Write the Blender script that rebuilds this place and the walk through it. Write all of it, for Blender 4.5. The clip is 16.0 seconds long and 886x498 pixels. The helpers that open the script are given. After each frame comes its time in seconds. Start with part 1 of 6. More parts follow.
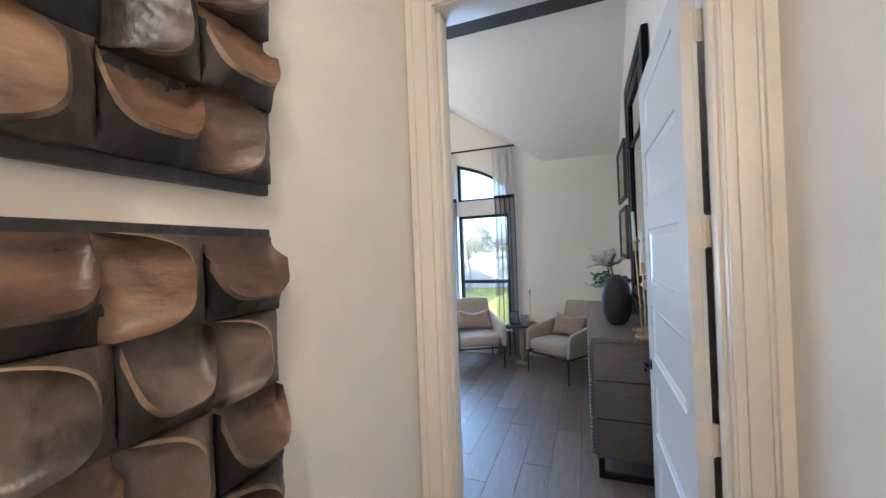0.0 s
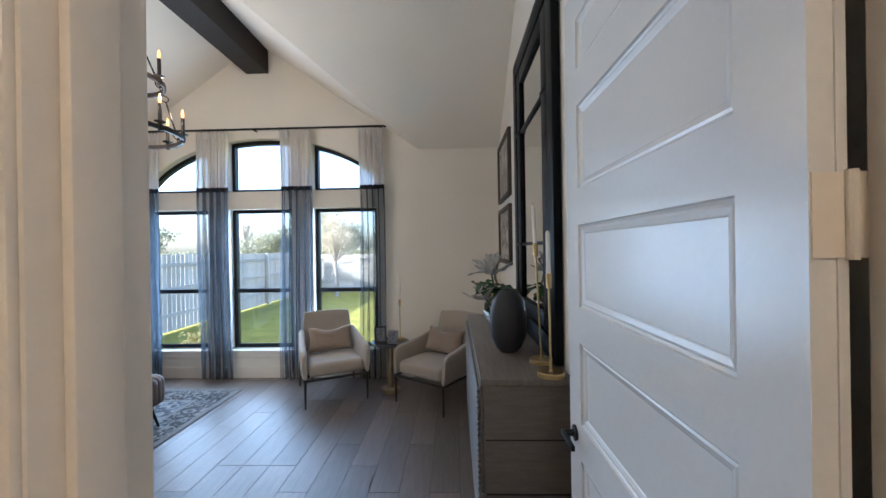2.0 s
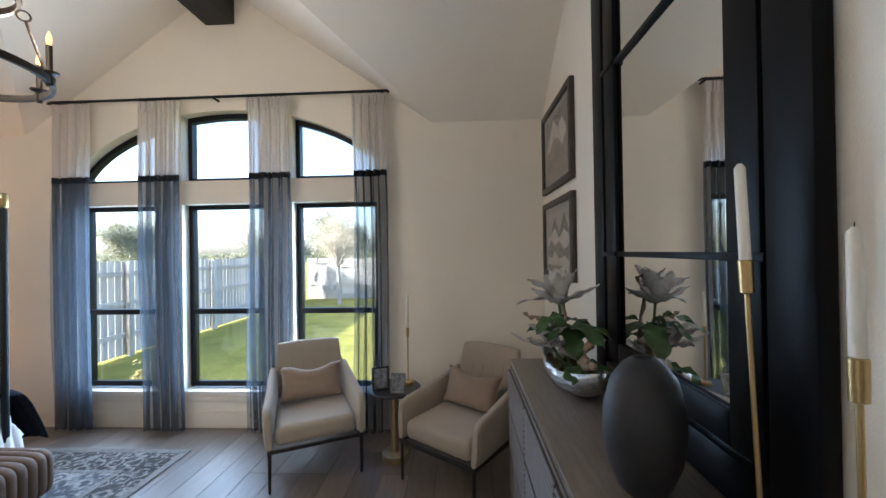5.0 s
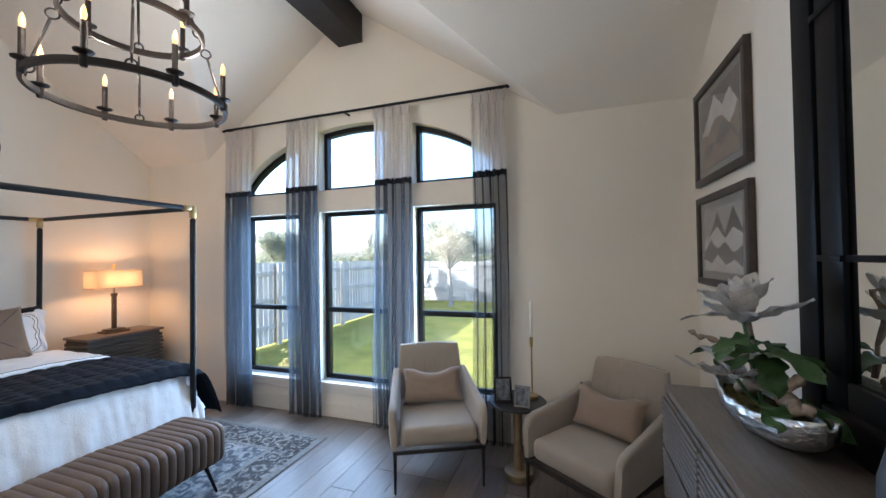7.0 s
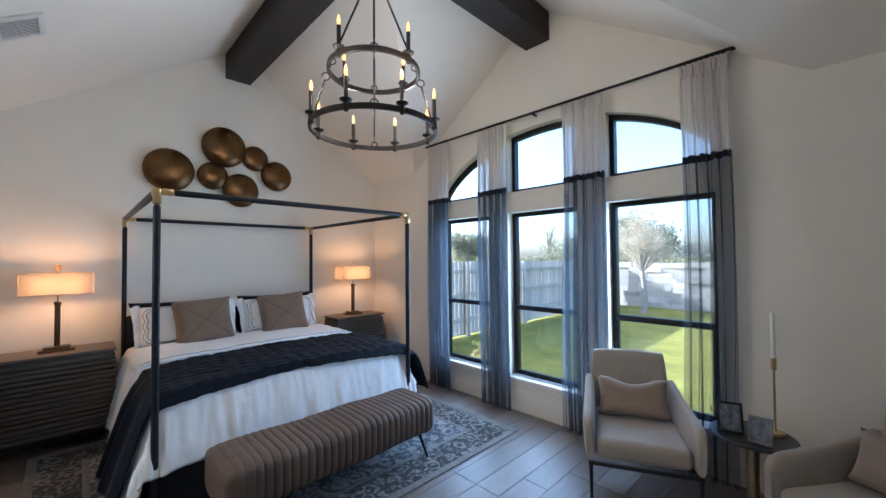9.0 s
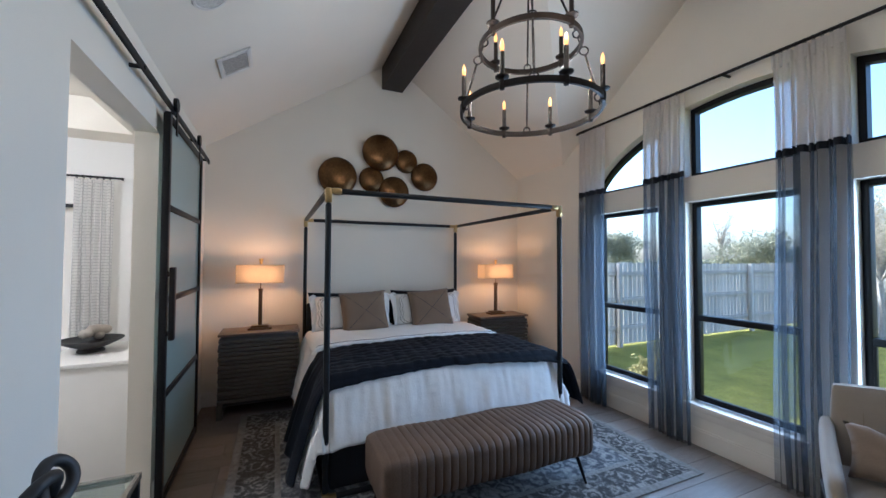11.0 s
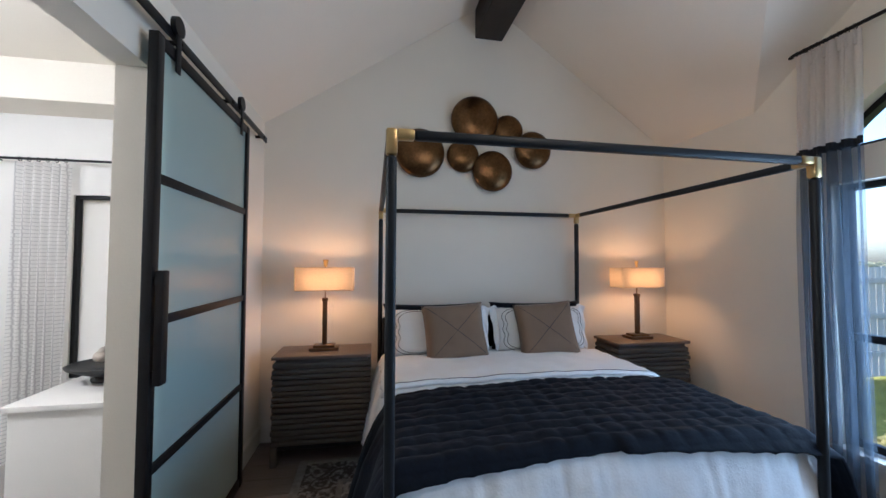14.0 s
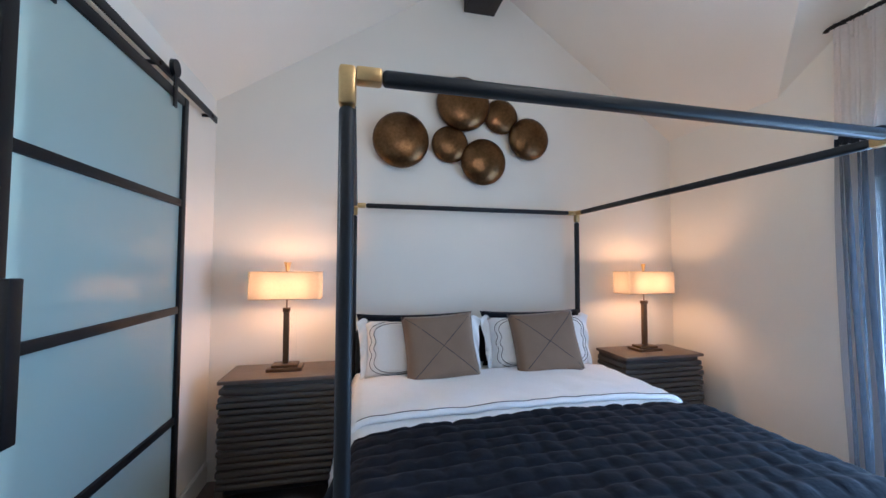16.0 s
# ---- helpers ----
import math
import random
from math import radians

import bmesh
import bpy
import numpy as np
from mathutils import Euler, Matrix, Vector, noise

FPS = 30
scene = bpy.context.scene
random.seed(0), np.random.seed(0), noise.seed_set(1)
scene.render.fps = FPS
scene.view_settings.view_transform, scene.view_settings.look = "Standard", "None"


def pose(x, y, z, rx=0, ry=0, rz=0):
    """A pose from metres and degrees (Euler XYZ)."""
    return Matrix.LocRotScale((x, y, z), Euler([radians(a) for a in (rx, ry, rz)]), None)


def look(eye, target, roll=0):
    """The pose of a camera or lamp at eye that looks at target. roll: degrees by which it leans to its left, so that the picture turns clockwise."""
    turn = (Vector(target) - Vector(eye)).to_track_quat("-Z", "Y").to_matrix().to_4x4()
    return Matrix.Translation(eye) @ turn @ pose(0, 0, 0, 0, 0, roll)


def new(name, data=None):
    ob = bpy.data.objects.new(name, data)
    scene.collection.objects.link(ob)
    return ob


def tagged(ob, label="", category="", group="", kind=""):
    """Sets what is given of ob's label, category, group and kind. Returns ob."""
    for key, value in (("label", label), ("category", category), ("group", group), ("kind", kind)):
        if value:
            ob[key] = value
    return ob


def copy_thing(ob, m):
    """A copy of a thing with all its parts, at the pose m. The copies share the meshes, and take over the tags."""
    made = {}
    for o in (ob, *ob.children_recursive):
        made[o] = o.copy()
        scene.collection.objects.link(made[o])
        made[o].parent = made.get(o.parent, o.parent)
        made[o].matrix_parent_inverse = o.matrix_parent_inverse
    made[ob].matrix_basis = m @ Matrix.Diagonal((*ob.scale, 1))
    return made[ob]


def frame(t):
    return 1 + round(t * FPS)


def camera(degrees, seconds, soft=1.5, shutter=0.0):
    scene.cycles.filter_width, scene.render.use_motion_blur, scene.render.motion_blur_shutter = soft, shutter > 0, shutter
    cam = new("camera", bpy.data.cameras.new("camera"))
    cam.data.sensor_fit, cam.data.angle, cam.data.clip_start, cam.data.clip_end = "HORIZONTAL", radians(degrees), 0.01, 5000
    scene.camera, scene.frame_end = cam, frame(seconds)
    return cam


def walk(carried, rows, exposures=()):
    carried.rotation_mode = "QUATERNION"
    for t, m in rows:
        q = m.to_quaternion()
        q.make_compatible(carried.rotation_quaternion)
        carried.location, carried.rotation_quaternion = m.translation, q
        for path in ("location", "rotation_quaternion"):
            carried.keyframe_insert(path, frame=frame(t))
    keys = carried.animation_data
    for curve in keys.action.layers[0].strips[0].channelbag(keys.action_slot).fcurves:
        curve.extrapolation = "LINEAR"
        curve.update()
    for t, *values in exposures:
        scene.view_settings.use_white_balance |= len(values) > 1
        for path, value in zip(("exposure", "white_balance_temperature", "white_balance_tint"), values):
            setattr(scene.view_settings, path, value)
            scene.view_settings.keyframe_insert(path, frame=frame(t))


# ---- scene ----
cam = camera(99.4, 16.0)
PATH = [
    (0, (0.13, -0.475, 1.581), (-0.579, 1.395, 1.59), -2.2),
    (0.5, (0.114, -0.253, 1.571), (-0.251, 1.713, 1.567), -2.1),
    (1, (0.101, -0.012, 1.572), (-0.05, 1.983, 1.566), -1.2),
    (1.5, (0.073, 0.237, 1.565), (-0.009, 2.235, 1.561), -1.0),
    (2, (0.023, 0.474, 1.578), (-0.036, 2.473, 1.576), -0.9),
    (2.5, (-0.005, 0.726, 1.585), (-0.058, 2.725, 1.582), -1.0),
    (3, (-0.008, 0.963, 1.582), (-0.061, 2.962, 1.584), -0.9),
    (3.5, (-0.032, 1.162, 1.59), (-0.092, 3.161, 1.596), -0.9),
    (6, (-0.257, 1.803, 1.648), (-0.482, 3.791, 1.665), -0.8),
    (6.5, (-0.297, 1.801, 1.651), (-0.71, 3.758, 1.673), -0.8),
    (7, (-0.295, 1.808, 1.63), (-0.946, 3.698, 1.667), -0.8),
    (7.5, (-0.297, 1.789, 1.657), (-1.189, 3.578, 1.686), -0.7),
    (8, (-0.324, 1.766, 1.654), (-1.419, 3.44, 1.685), -0.7),
    (8.5, (-0.338, 1.746, 1.621), (-1.604, 3.293, 1.669), -0.6),
    (9, (-0.36, 1.731, 1.621), (-1.791, 3.129, 1.67), -0.5),
    (9.5, (-0.367, 1.722, 1.621), (-1.945, 2.95, 1.668), -0.4),
    (10, (-0.394, 1.71, 1.618), (-2.092, 2.765, 1.665), -0.1),
    (12.5, (-1.202, 1.922, 1.542), (-3.097, 2.558, 1.617), -0.0),
    (13, (-1.409, 1.96, 1.552), (-3.324, 2.532, 1.627), -0.1),
    (13.5, (-1.613, 2.001, 1.558), (-3.559, 2.455, 1.632), 0.1),
    (14, (-1.81, 2.018, 1.567), (-3.776, 2.38, 1.639), 0.2),
    (14.5, (-1.987, 2.048, 1.558), (-3.96, 2.366, 1.635), 0.2),
    (15, (-2.112, 2.096, 1.56), (-4.087, 2.401, 1.637), 0.3),
    (15.5, (-2.195, 2.124, 1.564), (-4.168, 2.438, 1.646), 0.2),
    (16, (-2.257, 2.111, 1.572), (-4.206, 2.549, 1.658), 0.2),
]
EXPOSURES = [(t, stops, kelvin, 8) for t, stops, kelvin in ((0.0, 3.07, 4600), (1.0, 2.7, 4400), (2.0, 2.56, 4950), (3.5, 2.36, 5250), (6.0, 2.68, 5050), (8.0, 2.47, 4800), (9.5, 2.16, 4680), (13.0, 1.95, 4800), (14.5, 2.2, 4720), (15.5, 2.55, 4680), (16.0, 2.57, 4450))]
walk(cam, [(t, look(eye, target, roll)) for t, eye, target, roll in PATH], exposures=EXPOSURES)

# ---- light ----
world = bpy.data.worlds.new("world")
scene.world = world
world.use_nodes = True
wn = world.node_tree
sky = wn.nodes.new("ShaderNodeTexSky")
sky.sky_type = "NISHITA"
sky.sun_disc = False
sky.sun_elevation, sky.sun_rotation = radians(26), radians(253)
sky.air_density, sky.dust_density, sky.ozone_density = 1.0, 3.0, 1.2
wn.nodes["Background"].inputs["Strength"].default_value = 0.15
wn.links.new(sky.outputs["Color"], wn.nodes["Background"].inputs["Color"])

sun = new("sun", bpy.data.lights.new("sun", "SUN"))
sun.data.energy, sun.data.angle, sun.data.color = 3.6, radians(0.5), (1.0, 0.93, 0.82)
sun.matrix_world = look((-30, -1, 15.3), (0, 8, 0))


def lamp_point(name, x, y, z, watts, colour, size):
    ob = new(name, bpy.data.lights.new(name, "POINT"))
    ob.data.energy, ob.data.color, ob.data.shadow_soft_size = watts, colour, size
    ob.location = (x, y, z)
    return ob


def lamp_window(x0, x1, z0, z1, watts):
    """The sky's light in a window's opening, shining into the room."""
    ob = new("window_light", bpy.data.lights.new("window_light", "AREA"))
    ob.data.shape, ob.data.size, ob.data.size_y = "RECTANGLE", x1 - x0, z1 - z0
    ob.data.energy, ob.data.color = watts, (0.76, 0.89, 1.0)
    ob.matrix_world = look(((x0 + x1) / 2, 5.16, (z0 + z1) / 2), ((x0 + x1) / 2, 3.0, (z0 + z1) / 2))


for x in (-3.459, -2.399):
    lamp_window(x - 0.34, x + 0.34, 0.42, 2.04, 5.8)
lamp_window(-1.7, -1.54, 0.42, 2.04, 2.4)

WARM = (1.0, 0.47, 0.17)
lamp_point("hall_light", 0.25, -0.95, 2.68, 4.2, (1.0, 0.72, 0.46), 0.06)
for k in range(6):
    lamp_point("chandelier_light", -2.40 + 0.425 * math.cos(radians(168.5 + 60 * k)), 3.11 + 0.425 * math.sin(radians(168.5 + 60 * k)), 2.72, 1.3, (1.0, 0.75, 0.49), 0.02)
lamp_point("bath_light", -3.3, -0.75, 2.58, 21, (1.0, 0.85, 0.68), 0.1)


# ---- materials ----
def material(name, colour, rough=0.6, metal=0.0, vary=0.08, scale=8.0, bump=0.02, fine=120.0, stretch=(1, 1, 1), per_piece=0.0, emit=0.0, sheen=0.0, coat=0.0, spec=0.5):
    """A surface with broad blotches, fine grain and a little relief, in object space."""
    m = bpy.data.materials.new(name)
    m.use_nodes = True
    t = m.node_tree
    b = t.nodes["Principled BSDF"]
    co = t.nodes.new("ShaderNodeTexCoord")
    mp = t.nodes.new("ShaderNodeMapping")
    mp.inputs["Scale"].default_value = stretch
    t.links.new(co.outputs["Object"], mp.inputs["Vector"])
    broad = t.nodes.new("ShaderNodeTexNoise")
    broad.inputs["Scale"].default_value = scale
    broad.inputs["Detail"].default_value = 4
    grain = t.nodes.new("ShaderNodeTexNoise")
    grain.inputs["Scale"].default_value = fine
    grain.inputs["Detail"].default_value = 3
    for n in (broad, grain):
        t.links.new(mp.outputs["Vector"], n.inputs["Vector"])
    mix = t.nodes.new("ShaderNodeMath")
    mix.operation = "ADD"
    t.links.new(broad.outputs["Fac"], mix.inputs[0])
    t.links.new(grain.outputs["Fac"], mix.inputs[1])
    last = mix.outputs[0]
    ramp = t.nodes.new("ShaderNodeMapRange")
    ramp.inputs["From Min"].default_value, ramp.inputs["From Max"].default_value = 0.6, 1.4
    ramp.inputs["To Min"].default_value, ramp.inputs["To Max"].default_value = 1 - vary, 1 + vary
    t.links.new(last, ramp.inputs["Value"])
    value = ramp.outputs["Result"]
    if per_piece:
        info = t.nodes.new("ShaderNodeObjectInfo")
        pr = t.nodes.new("ShaderNodeMapRange")
        pr.inputs["To Min"].default_value, pr.inputs["To Max"].default_value = 1 - per_piece, 1 + per_piece
        t.links.new(info.outputs["Random"], pr.inputs["Value"])
        mul = t.nodes.new("ShaderNodeMath")
        mul.operation = "MULTIPLY"
        t.links.new(value, mul.inputs[0])
        t.links.new(pr.outputs["Result"], mul.inputs[1])
        value = mul.outputs[0]
    hsv = t.nodes.new("ShaderNodeHueSaturation")
    hsv.inputs["Color"].default_value = (*colour, 1)
    t.links.new(value, hsv.inputs["Value"])
    t.links.new(hsv.outputs["Color"], b.inputs["Base Color"])
    b.inputs["Roughness"].default_value, b.inputs["Metallic"].default_value = rough, metal
    b.inputs["Specular IOR Level"].default_value = spec
    b.inputs["Sheen Weight"].default_value, b.inputs["Coat Weight"].default_value = sheen, coat
    if bump:
        bp = t.nodes.new("ShaderNodeBump")
        bp.inputs["Strength"].default_value, bp.inputs["Distance"].default_value = 0.6, bump
        t.links.new(last, bp.inputs["Height"])
        t.links.new(bp.outputs["Normal"], b.inputs["Normal"])
    if emit:
        b.inputs["Emission Color"].default_value, b.inputs["Emission Strength"].default_value = (*colour, 1), emit
    return m


def glowing(name, colour, strength):
    m = bpy.data.materials.new(name)
    m.use_nodes = True
    b = m.node_tree.nodes["Principled BSDF"]
    b.inputs["Base Color"].default_value = (*colour, 1)
    b.inputs["Emission Color"].default_value, b.inputs["Emission Strength"].default_value = (*colour, 1), strength
    return m


def cloth_sheer(name, colour, open_share, translucent=0.6):
    """Thin fabric: part of the light passes straight, part is scattered through."""
    m = bpy.data.materials.new(name)
    m.use_nodes = True
    t = m.node_tree
    t.nodes.remove(t.nodes["Principled BSDF"])
    out = t.nodes["Material Output"]
    d, tr, tp = (t.nodes.new(n) for n in ("ShaderNodeBsdfDiffuse", "ShaderNodeBsdfTranslucent", "ShaderNodeBsdfTransparent"))
    co, wv = t.nodes.new("ShaderNodeTexCoord"), t.nodes.new("ShaderNodeTexNoise")
    wv.inputs["Scale"].default_value = 60
    t.links.new(co.outputs["Object"], wv.inputs["Vector"])
    hsv = t.nodes.new("ShaderNodeHueSaturation")
    hsv.inputs["Color"].default_value = (*colour, 1)
    mr = t.nodes.new("ShaderNodeMapRange")
    mr.inputs["To Min"].default_value, mr.inputs["To Max"].default_value = 0.93, 1.07
    t.links.new(wv.outputs["Fac"], mr.inputs["Value"])
    t.links.new(mr.outputs["Result"], hsv.inputs["Value"])
    for n in (d, tr):
        t.links.new(hsv.outputs["Color"], n.inputs["Color"])
    a, c = t.nodes.new("ShaderNodeMixShader"), t.nodes.new("ShaderNodeMixShader")
    a.inputs[0].default_value, c.inputs[0].default_value = translucent, open_share
    t.links.new(d.outputs[0], a.inputs[1]), t.links.new(tr.outputs[0], a.inputs[2])
    t.links.new(a.outputs[0], c.inputs[1]), t.links.new(tp.outputs[0], c.inputs[2])
    t.links.new(c.outputs[0], out.inputs["Surface"])
    return m


def glass(name, rough=0.0, colour=(1, 1, 1), gloss=0.08):
    """A thin pane: mostly clear, with a mirror-like share."""
    m = bpy.data.materials.new(name)
    m.use_nodes = True
    t = m.node_tree
    t.nodes.remove(t.nodes["Principled BSDF"])
    tp, gl, fr, mx = (t.nodes.new(n) for n in ("ShaderNodeBsdfTransparent", "ShaderNodeBsdfGlossy", "ShaderNodeLayerWeight", "ShaderNodeMixShader"))
    power, share = t.nodes.new("ShaderNodeMath"), t.nodes.new("ShaderNodeMath")
    power.operation, share.operation = "POWER", "MULTIPLY_ADD"
    power.inputs[1].default_value, share.inputs[1].default_value, share.inputs[2].default_value = 5.0, 0.8, 0.03
    fr.inputs["Blend"].default_value = 0.5
    t.links.new(fr.outputs["Facing"], power.inputs[0]), t.links.new(power.outputs[0], share.inputs[0])
    tp.inputs["Color"].default_value = (*colour, 1)
    gl.inputs["Roughness"].default_value = rough
    t.links.new(share.outputs[0], mx.inputs[0]), t.links.new(tp.outputs[0], mx.inputs[1]), t.links.new(gl.outputs[0], mx.inputs[2])
    t.links.new(mx.outputs[0], t.nodes["Material Output"].inputs["Surface"])
    return m


def frosted(name, colour):
    """Etched glass: scatters light both ways, with a soft gloss on the front."""
    m = bpy.data.materials.new(name)
    m.use_nodes = True
    t = m.node_tree
    t.nodes.remove(t.nodes["Principled BSDF"])
    tr, d, gl, fr, mx, m2 = (t.nodes.new(n) for n in ("ShaderNodeBsdfTranslucent", "ShaderNodeBsdfDiffuse", "ShaderNodeBsdfGlossy", "ShaderNodeLayerWeight", "ShaderNodeMixShader", "ShaderNodeMixShader"))
    power, share = t.nodes.new("ShaderNodeMath"), t.nodes.new("ShaderNodeMath")
    power.operation, share.operation = "POWER", "MULTIPLY_ADD"
    power.inputs[1].default_value, share.inputs[1].default_value, share.inputs[2].default_value = 4.0, 0.7, 0.05
    tr.inputs["Color"].default_value = d.inputs["Color"].default_value = (*colour, 1)
    gl.inputs["Roughness"].default_value = 0.04
    fr.inputs["Blend"].default_value = 0.5
    t.links.new(fr.outputs["Facing"], power.inputs[0]), t.links.new(power.outputs[0], share.inputs[0])
    mx.inputs[0].default_value = 0.52
    t.links.new(d.outputs[0], mx.inputs[1]), t.links.new(tr.outputs[0], mx.inputs[2])
    t.links.new(share.outputs[0], m2.inputs[0]), t.links.new(mx.outputs[0], m2.inputs[1]), t.links.new(gl.outputs[0], m2.inputs[2])
    t.links.new(m2.outputs[0], t.nodes["Material Output"].inputs["Surface"])
    return m


WALL = material("wall_paint", (0.82, 0.765, 0.67), 0.85, vary=0.025, scale=2.5, bump=0.0015, fine=180)
CEIL = material("ceiling_paint", (0.83, 0.775, 0.68), 0.9, vary=0.03, scale=2.0, bump=0.002, fine=140)
TRIM = material("trim_paint", (0.8, 0.74, 0.65), 0.4, vary=0.02, scale=3, bump=0.0006, fine=60)
DOORPAINT = material("door_paint", (0.78, 0.78, 0.77), 0.25, vary=0.02, scale=3, bump=0.0006, fine=60)
PLANK = material("floor_plank", (0.16, 0.13, 0.11), 0.34, vary=0.28, scale=6, bump=0.003, fine=60, stretch=(6, 0.7, 1), per_piece=0.22)
GROUT = material("grout", (0.06, 0.055, 0.05), 0.9, vary=0.1)
BEAM = material("beam_wood", (0.022, 0.017, 0.014), 0.65, vary=0.4, scale=5, bump=0.006, fine=50, stretch=(1, 1, 1))
BLACK = material("black_metal", (0.008, 0.008, 0.009), 0.45, 0.1, vary=0.15, scale=10, bump=0.0005, spec=0.3)
IRON = material("dark_bronze", (0.022, 0.015, 0.011), 0.5, 0.4, vary=0.3, scale=20, bump=0.001)
BRASS = material("brass", (0.55, 0.4, 0.18), 0.32, 1.0, vary=0.08, scale=20, bump=0.0003)
AGED = material("aged_brass", (0.125, 0.07, 0.03), 0.3, 1.0, vary=0.4, scale=7, bump=0.003, fine=40)
CHARCOAL = material("charcoal_metal", (0.004, 0.0045, 0.006), 0.4, 0.0, vary=0.15, scale=10, bump=0.0006, spec=0.12)
GLASS = glass("window_glass")
FROST = frosted("frosted_glass", (0.62, 0.73, 0.71))


# ---- shapes ----
def box(bm, x0, x1, y0, y1, z0, z1, bevel=0.0, seg=2):
    r = bmesh.ops.create_cube(bm, size=1.0, matrix=Matrix.Translation(((x0 + x1) / 2, (y0 + y1) / 2, (z0 + z1) / 2)) @ Matrix.Diagonal((x1 - x0, y1 - y0, z1 - z0, 1)))
    if bevel:
        edges = list({e for v in r["verts"] for e in v.link_edges})
        bmesh.ops.bevel(bm, geom=edges, offset=bevel, segments=seg, profile=0.5, affect="EDGES")
    return bm


def rod(bm, a, b, r, seg=12, r2=None):
    a, b = Vector(a), Vector(b)
    d = b - a
    m = Matrix.Translation((a + b) / 2) @ d.to_track_quat("Z", "Y").to_matrix().to_4x4()
    bmesh.ops.create_cone(bm, cap_ends=True, segments=seg, radius1=r, radius2=r if r2 is None else r2, depth=d.length, matrix=m)
    return bm


def lathe(bm, profile, seg=32, at=(0, 0, 0)):
    rings = []
    for r, z in profile:
        rings.append([bm.verts.new((at[0] + r * math.cos(2 * math.pi * i / seg), at[1] + r * math.sin(2 * math.pi * i / seg), at[2] + z)) for i in range(seg)] if r > 1e-5 else [bm.verts.new((at[0], at[1], at[2] + z))])
    for p, q in zip(rings, rings[1:]):
        for i in range(seg):
            j = (i + 1) % seg
            if len(p) == 1 and len(q) > 1:
                bm.faces.new((p[0], q[i], q[j]))
            elif len(q) == 1 and len(p) > 1:
                bm.faces.new((p[i], q[0], p[j]))
            elif len(p) > 1:
                bm.faces.new((p[i], q[i], q[j], p[j]))
    bmesh.ops.recalc_face_normals(bm, faces=bm.faces)
    return bm


def torus(bm, centre, big, small, seg=64, sub=10, m=None):
    m = m or Matrix.Identity(4)
    grid = []
    for i in range(seg):
        a = 2 * math.pi * i / seg
        grid.append([])
        for j in range(sub):
            c = 2 * math.pi * j / sub
            p = Vector(((big + small * math.cos(c)) * math.cos(a), (big + small * math.cos(c)) * math.sin(a), small * math.sin(c)))
            grid[-1].append(bm.verts.new(Vector(centre) + m.to_3x3() @ p))
    for i in range(seg):
        for j in range(sub):
            bm.faces.new((grid[i][j], grid[(i + 1) % seg][j], grid[(i + 1) % seg][(j + 1) % sub], grid[i][(j + 1) % sub]))
    return bm


def pipe(bm, points, r, sub=8, taper=None):
    """A tube along points; taper gives each point's share of r."""
    pts = [Vector(p) for p in points]
    rings, side = [], None
    for i, p in enumerate(pts):
        d = (pts[min(i + 1, len(pts) - 1)] - pts[max(i - 1, 0)]).normalized()
        if side is None:
            side = d.orthogonal().normalized()
        side = (side - d * side.dot(d)).normalized()
        up = d.cross(side)
        k = r * (taper[i] if taper else 1)
        rings.append([bm.verts.new(p + k * (math.cos(2 * math.pi * j / sub) * side + math.sin(2 * math.pi * j / sub) * up)) for j in range(sub)])
    for p, q in zip(rings, rings[1:]):
        for j in range(sub):
            bm.faces.new((p[j], p[(j + 1) % sub], q[(j + 1) % sub], q[j]))
    bm.faces.new(rings[0][::-1]), bm.faces.new(rings[-1])
    return bm


def sheet(bm, nu, nv, f, closed=False):
    """A grid of nu by nv cells through f(u, v)."""
    g = [[bm.verts.new(f(i / nu, j / nv)) for j in range(nv + 1)] for i in range(nu + (0 if closed else 1))]
    n = len(g)
    for i in range(nu):
        for j in range(nv):
            bm.faces.new((g[i][j], g[(i + 1) % n][j], g[(i + 1) % n][j + 1], g[i][j + 1]))
    return g


def cushion(bm, w, h, d, pinch=0.06, n=14, wrinkle=0.004, seed=0.0):
    """A stuffed square: w by h, d thick in the middle, in the xz plane with its foot at z = 0, facing -y."""
    for s in (-1, 1):
        def f(u, v):
            a, b = 2 * u - 1, 2 * v - 1
            k = (max(0.0, 1 - a ** 4) * max(0.0, 1 - b ** 4)) ** 0.5
            x = a * w / 2 * (1 - pinch * (1 - b * b) * abs(a))
            z = h / 2 + b * h / 2 * (1 - pinch * (1 - a * a) * abs(b))
            y = s * (d / 2 * k ** 0.8 + wrinkle * noise.noise(Vector((a * 3 + seed, b * 3, s))))
            return (x, y, z)
        sheet(bm, n, n, f)
    bmesh.ops.remove_doubles(bm, verts=bm.verts, dist=0.004)
    bmesh.ops.recalc_face_normals(bm, faces=bm.faces)
    return bm


def mesh(name, bm, mat, smooth=None):
    me = bpy.data.meshes.new(name)
    bm.to_mesh(me)
    bm.free()
    me.materials.append(mat)
    if smooth is not None:
        me.shade_smooth()
        if smooth:
            me.set_sharp_from_angle(angle=radians(smooth))
    return me


def part(name, bm, mat, parent, label="", smooth=35):
    ob = new(name, mesh(name, bm, mat, smooth))
    ob.parent = parent
    if label:
        ob["label"] = label
    return ob


def thing(name, at, turn, label, category, group=""):
    ob = new(name)
    ob.empty_display_size = 0.1
    ob.matrix_basis = pose(*at, 0, 0, turn)
    return tagged(ob, label, category, group)


def structure(name, bm, mat, label, category, smooth=None):
    return tagged(new(name, mesh(name, bm, mat, smooth)), label, category, kind="structure")


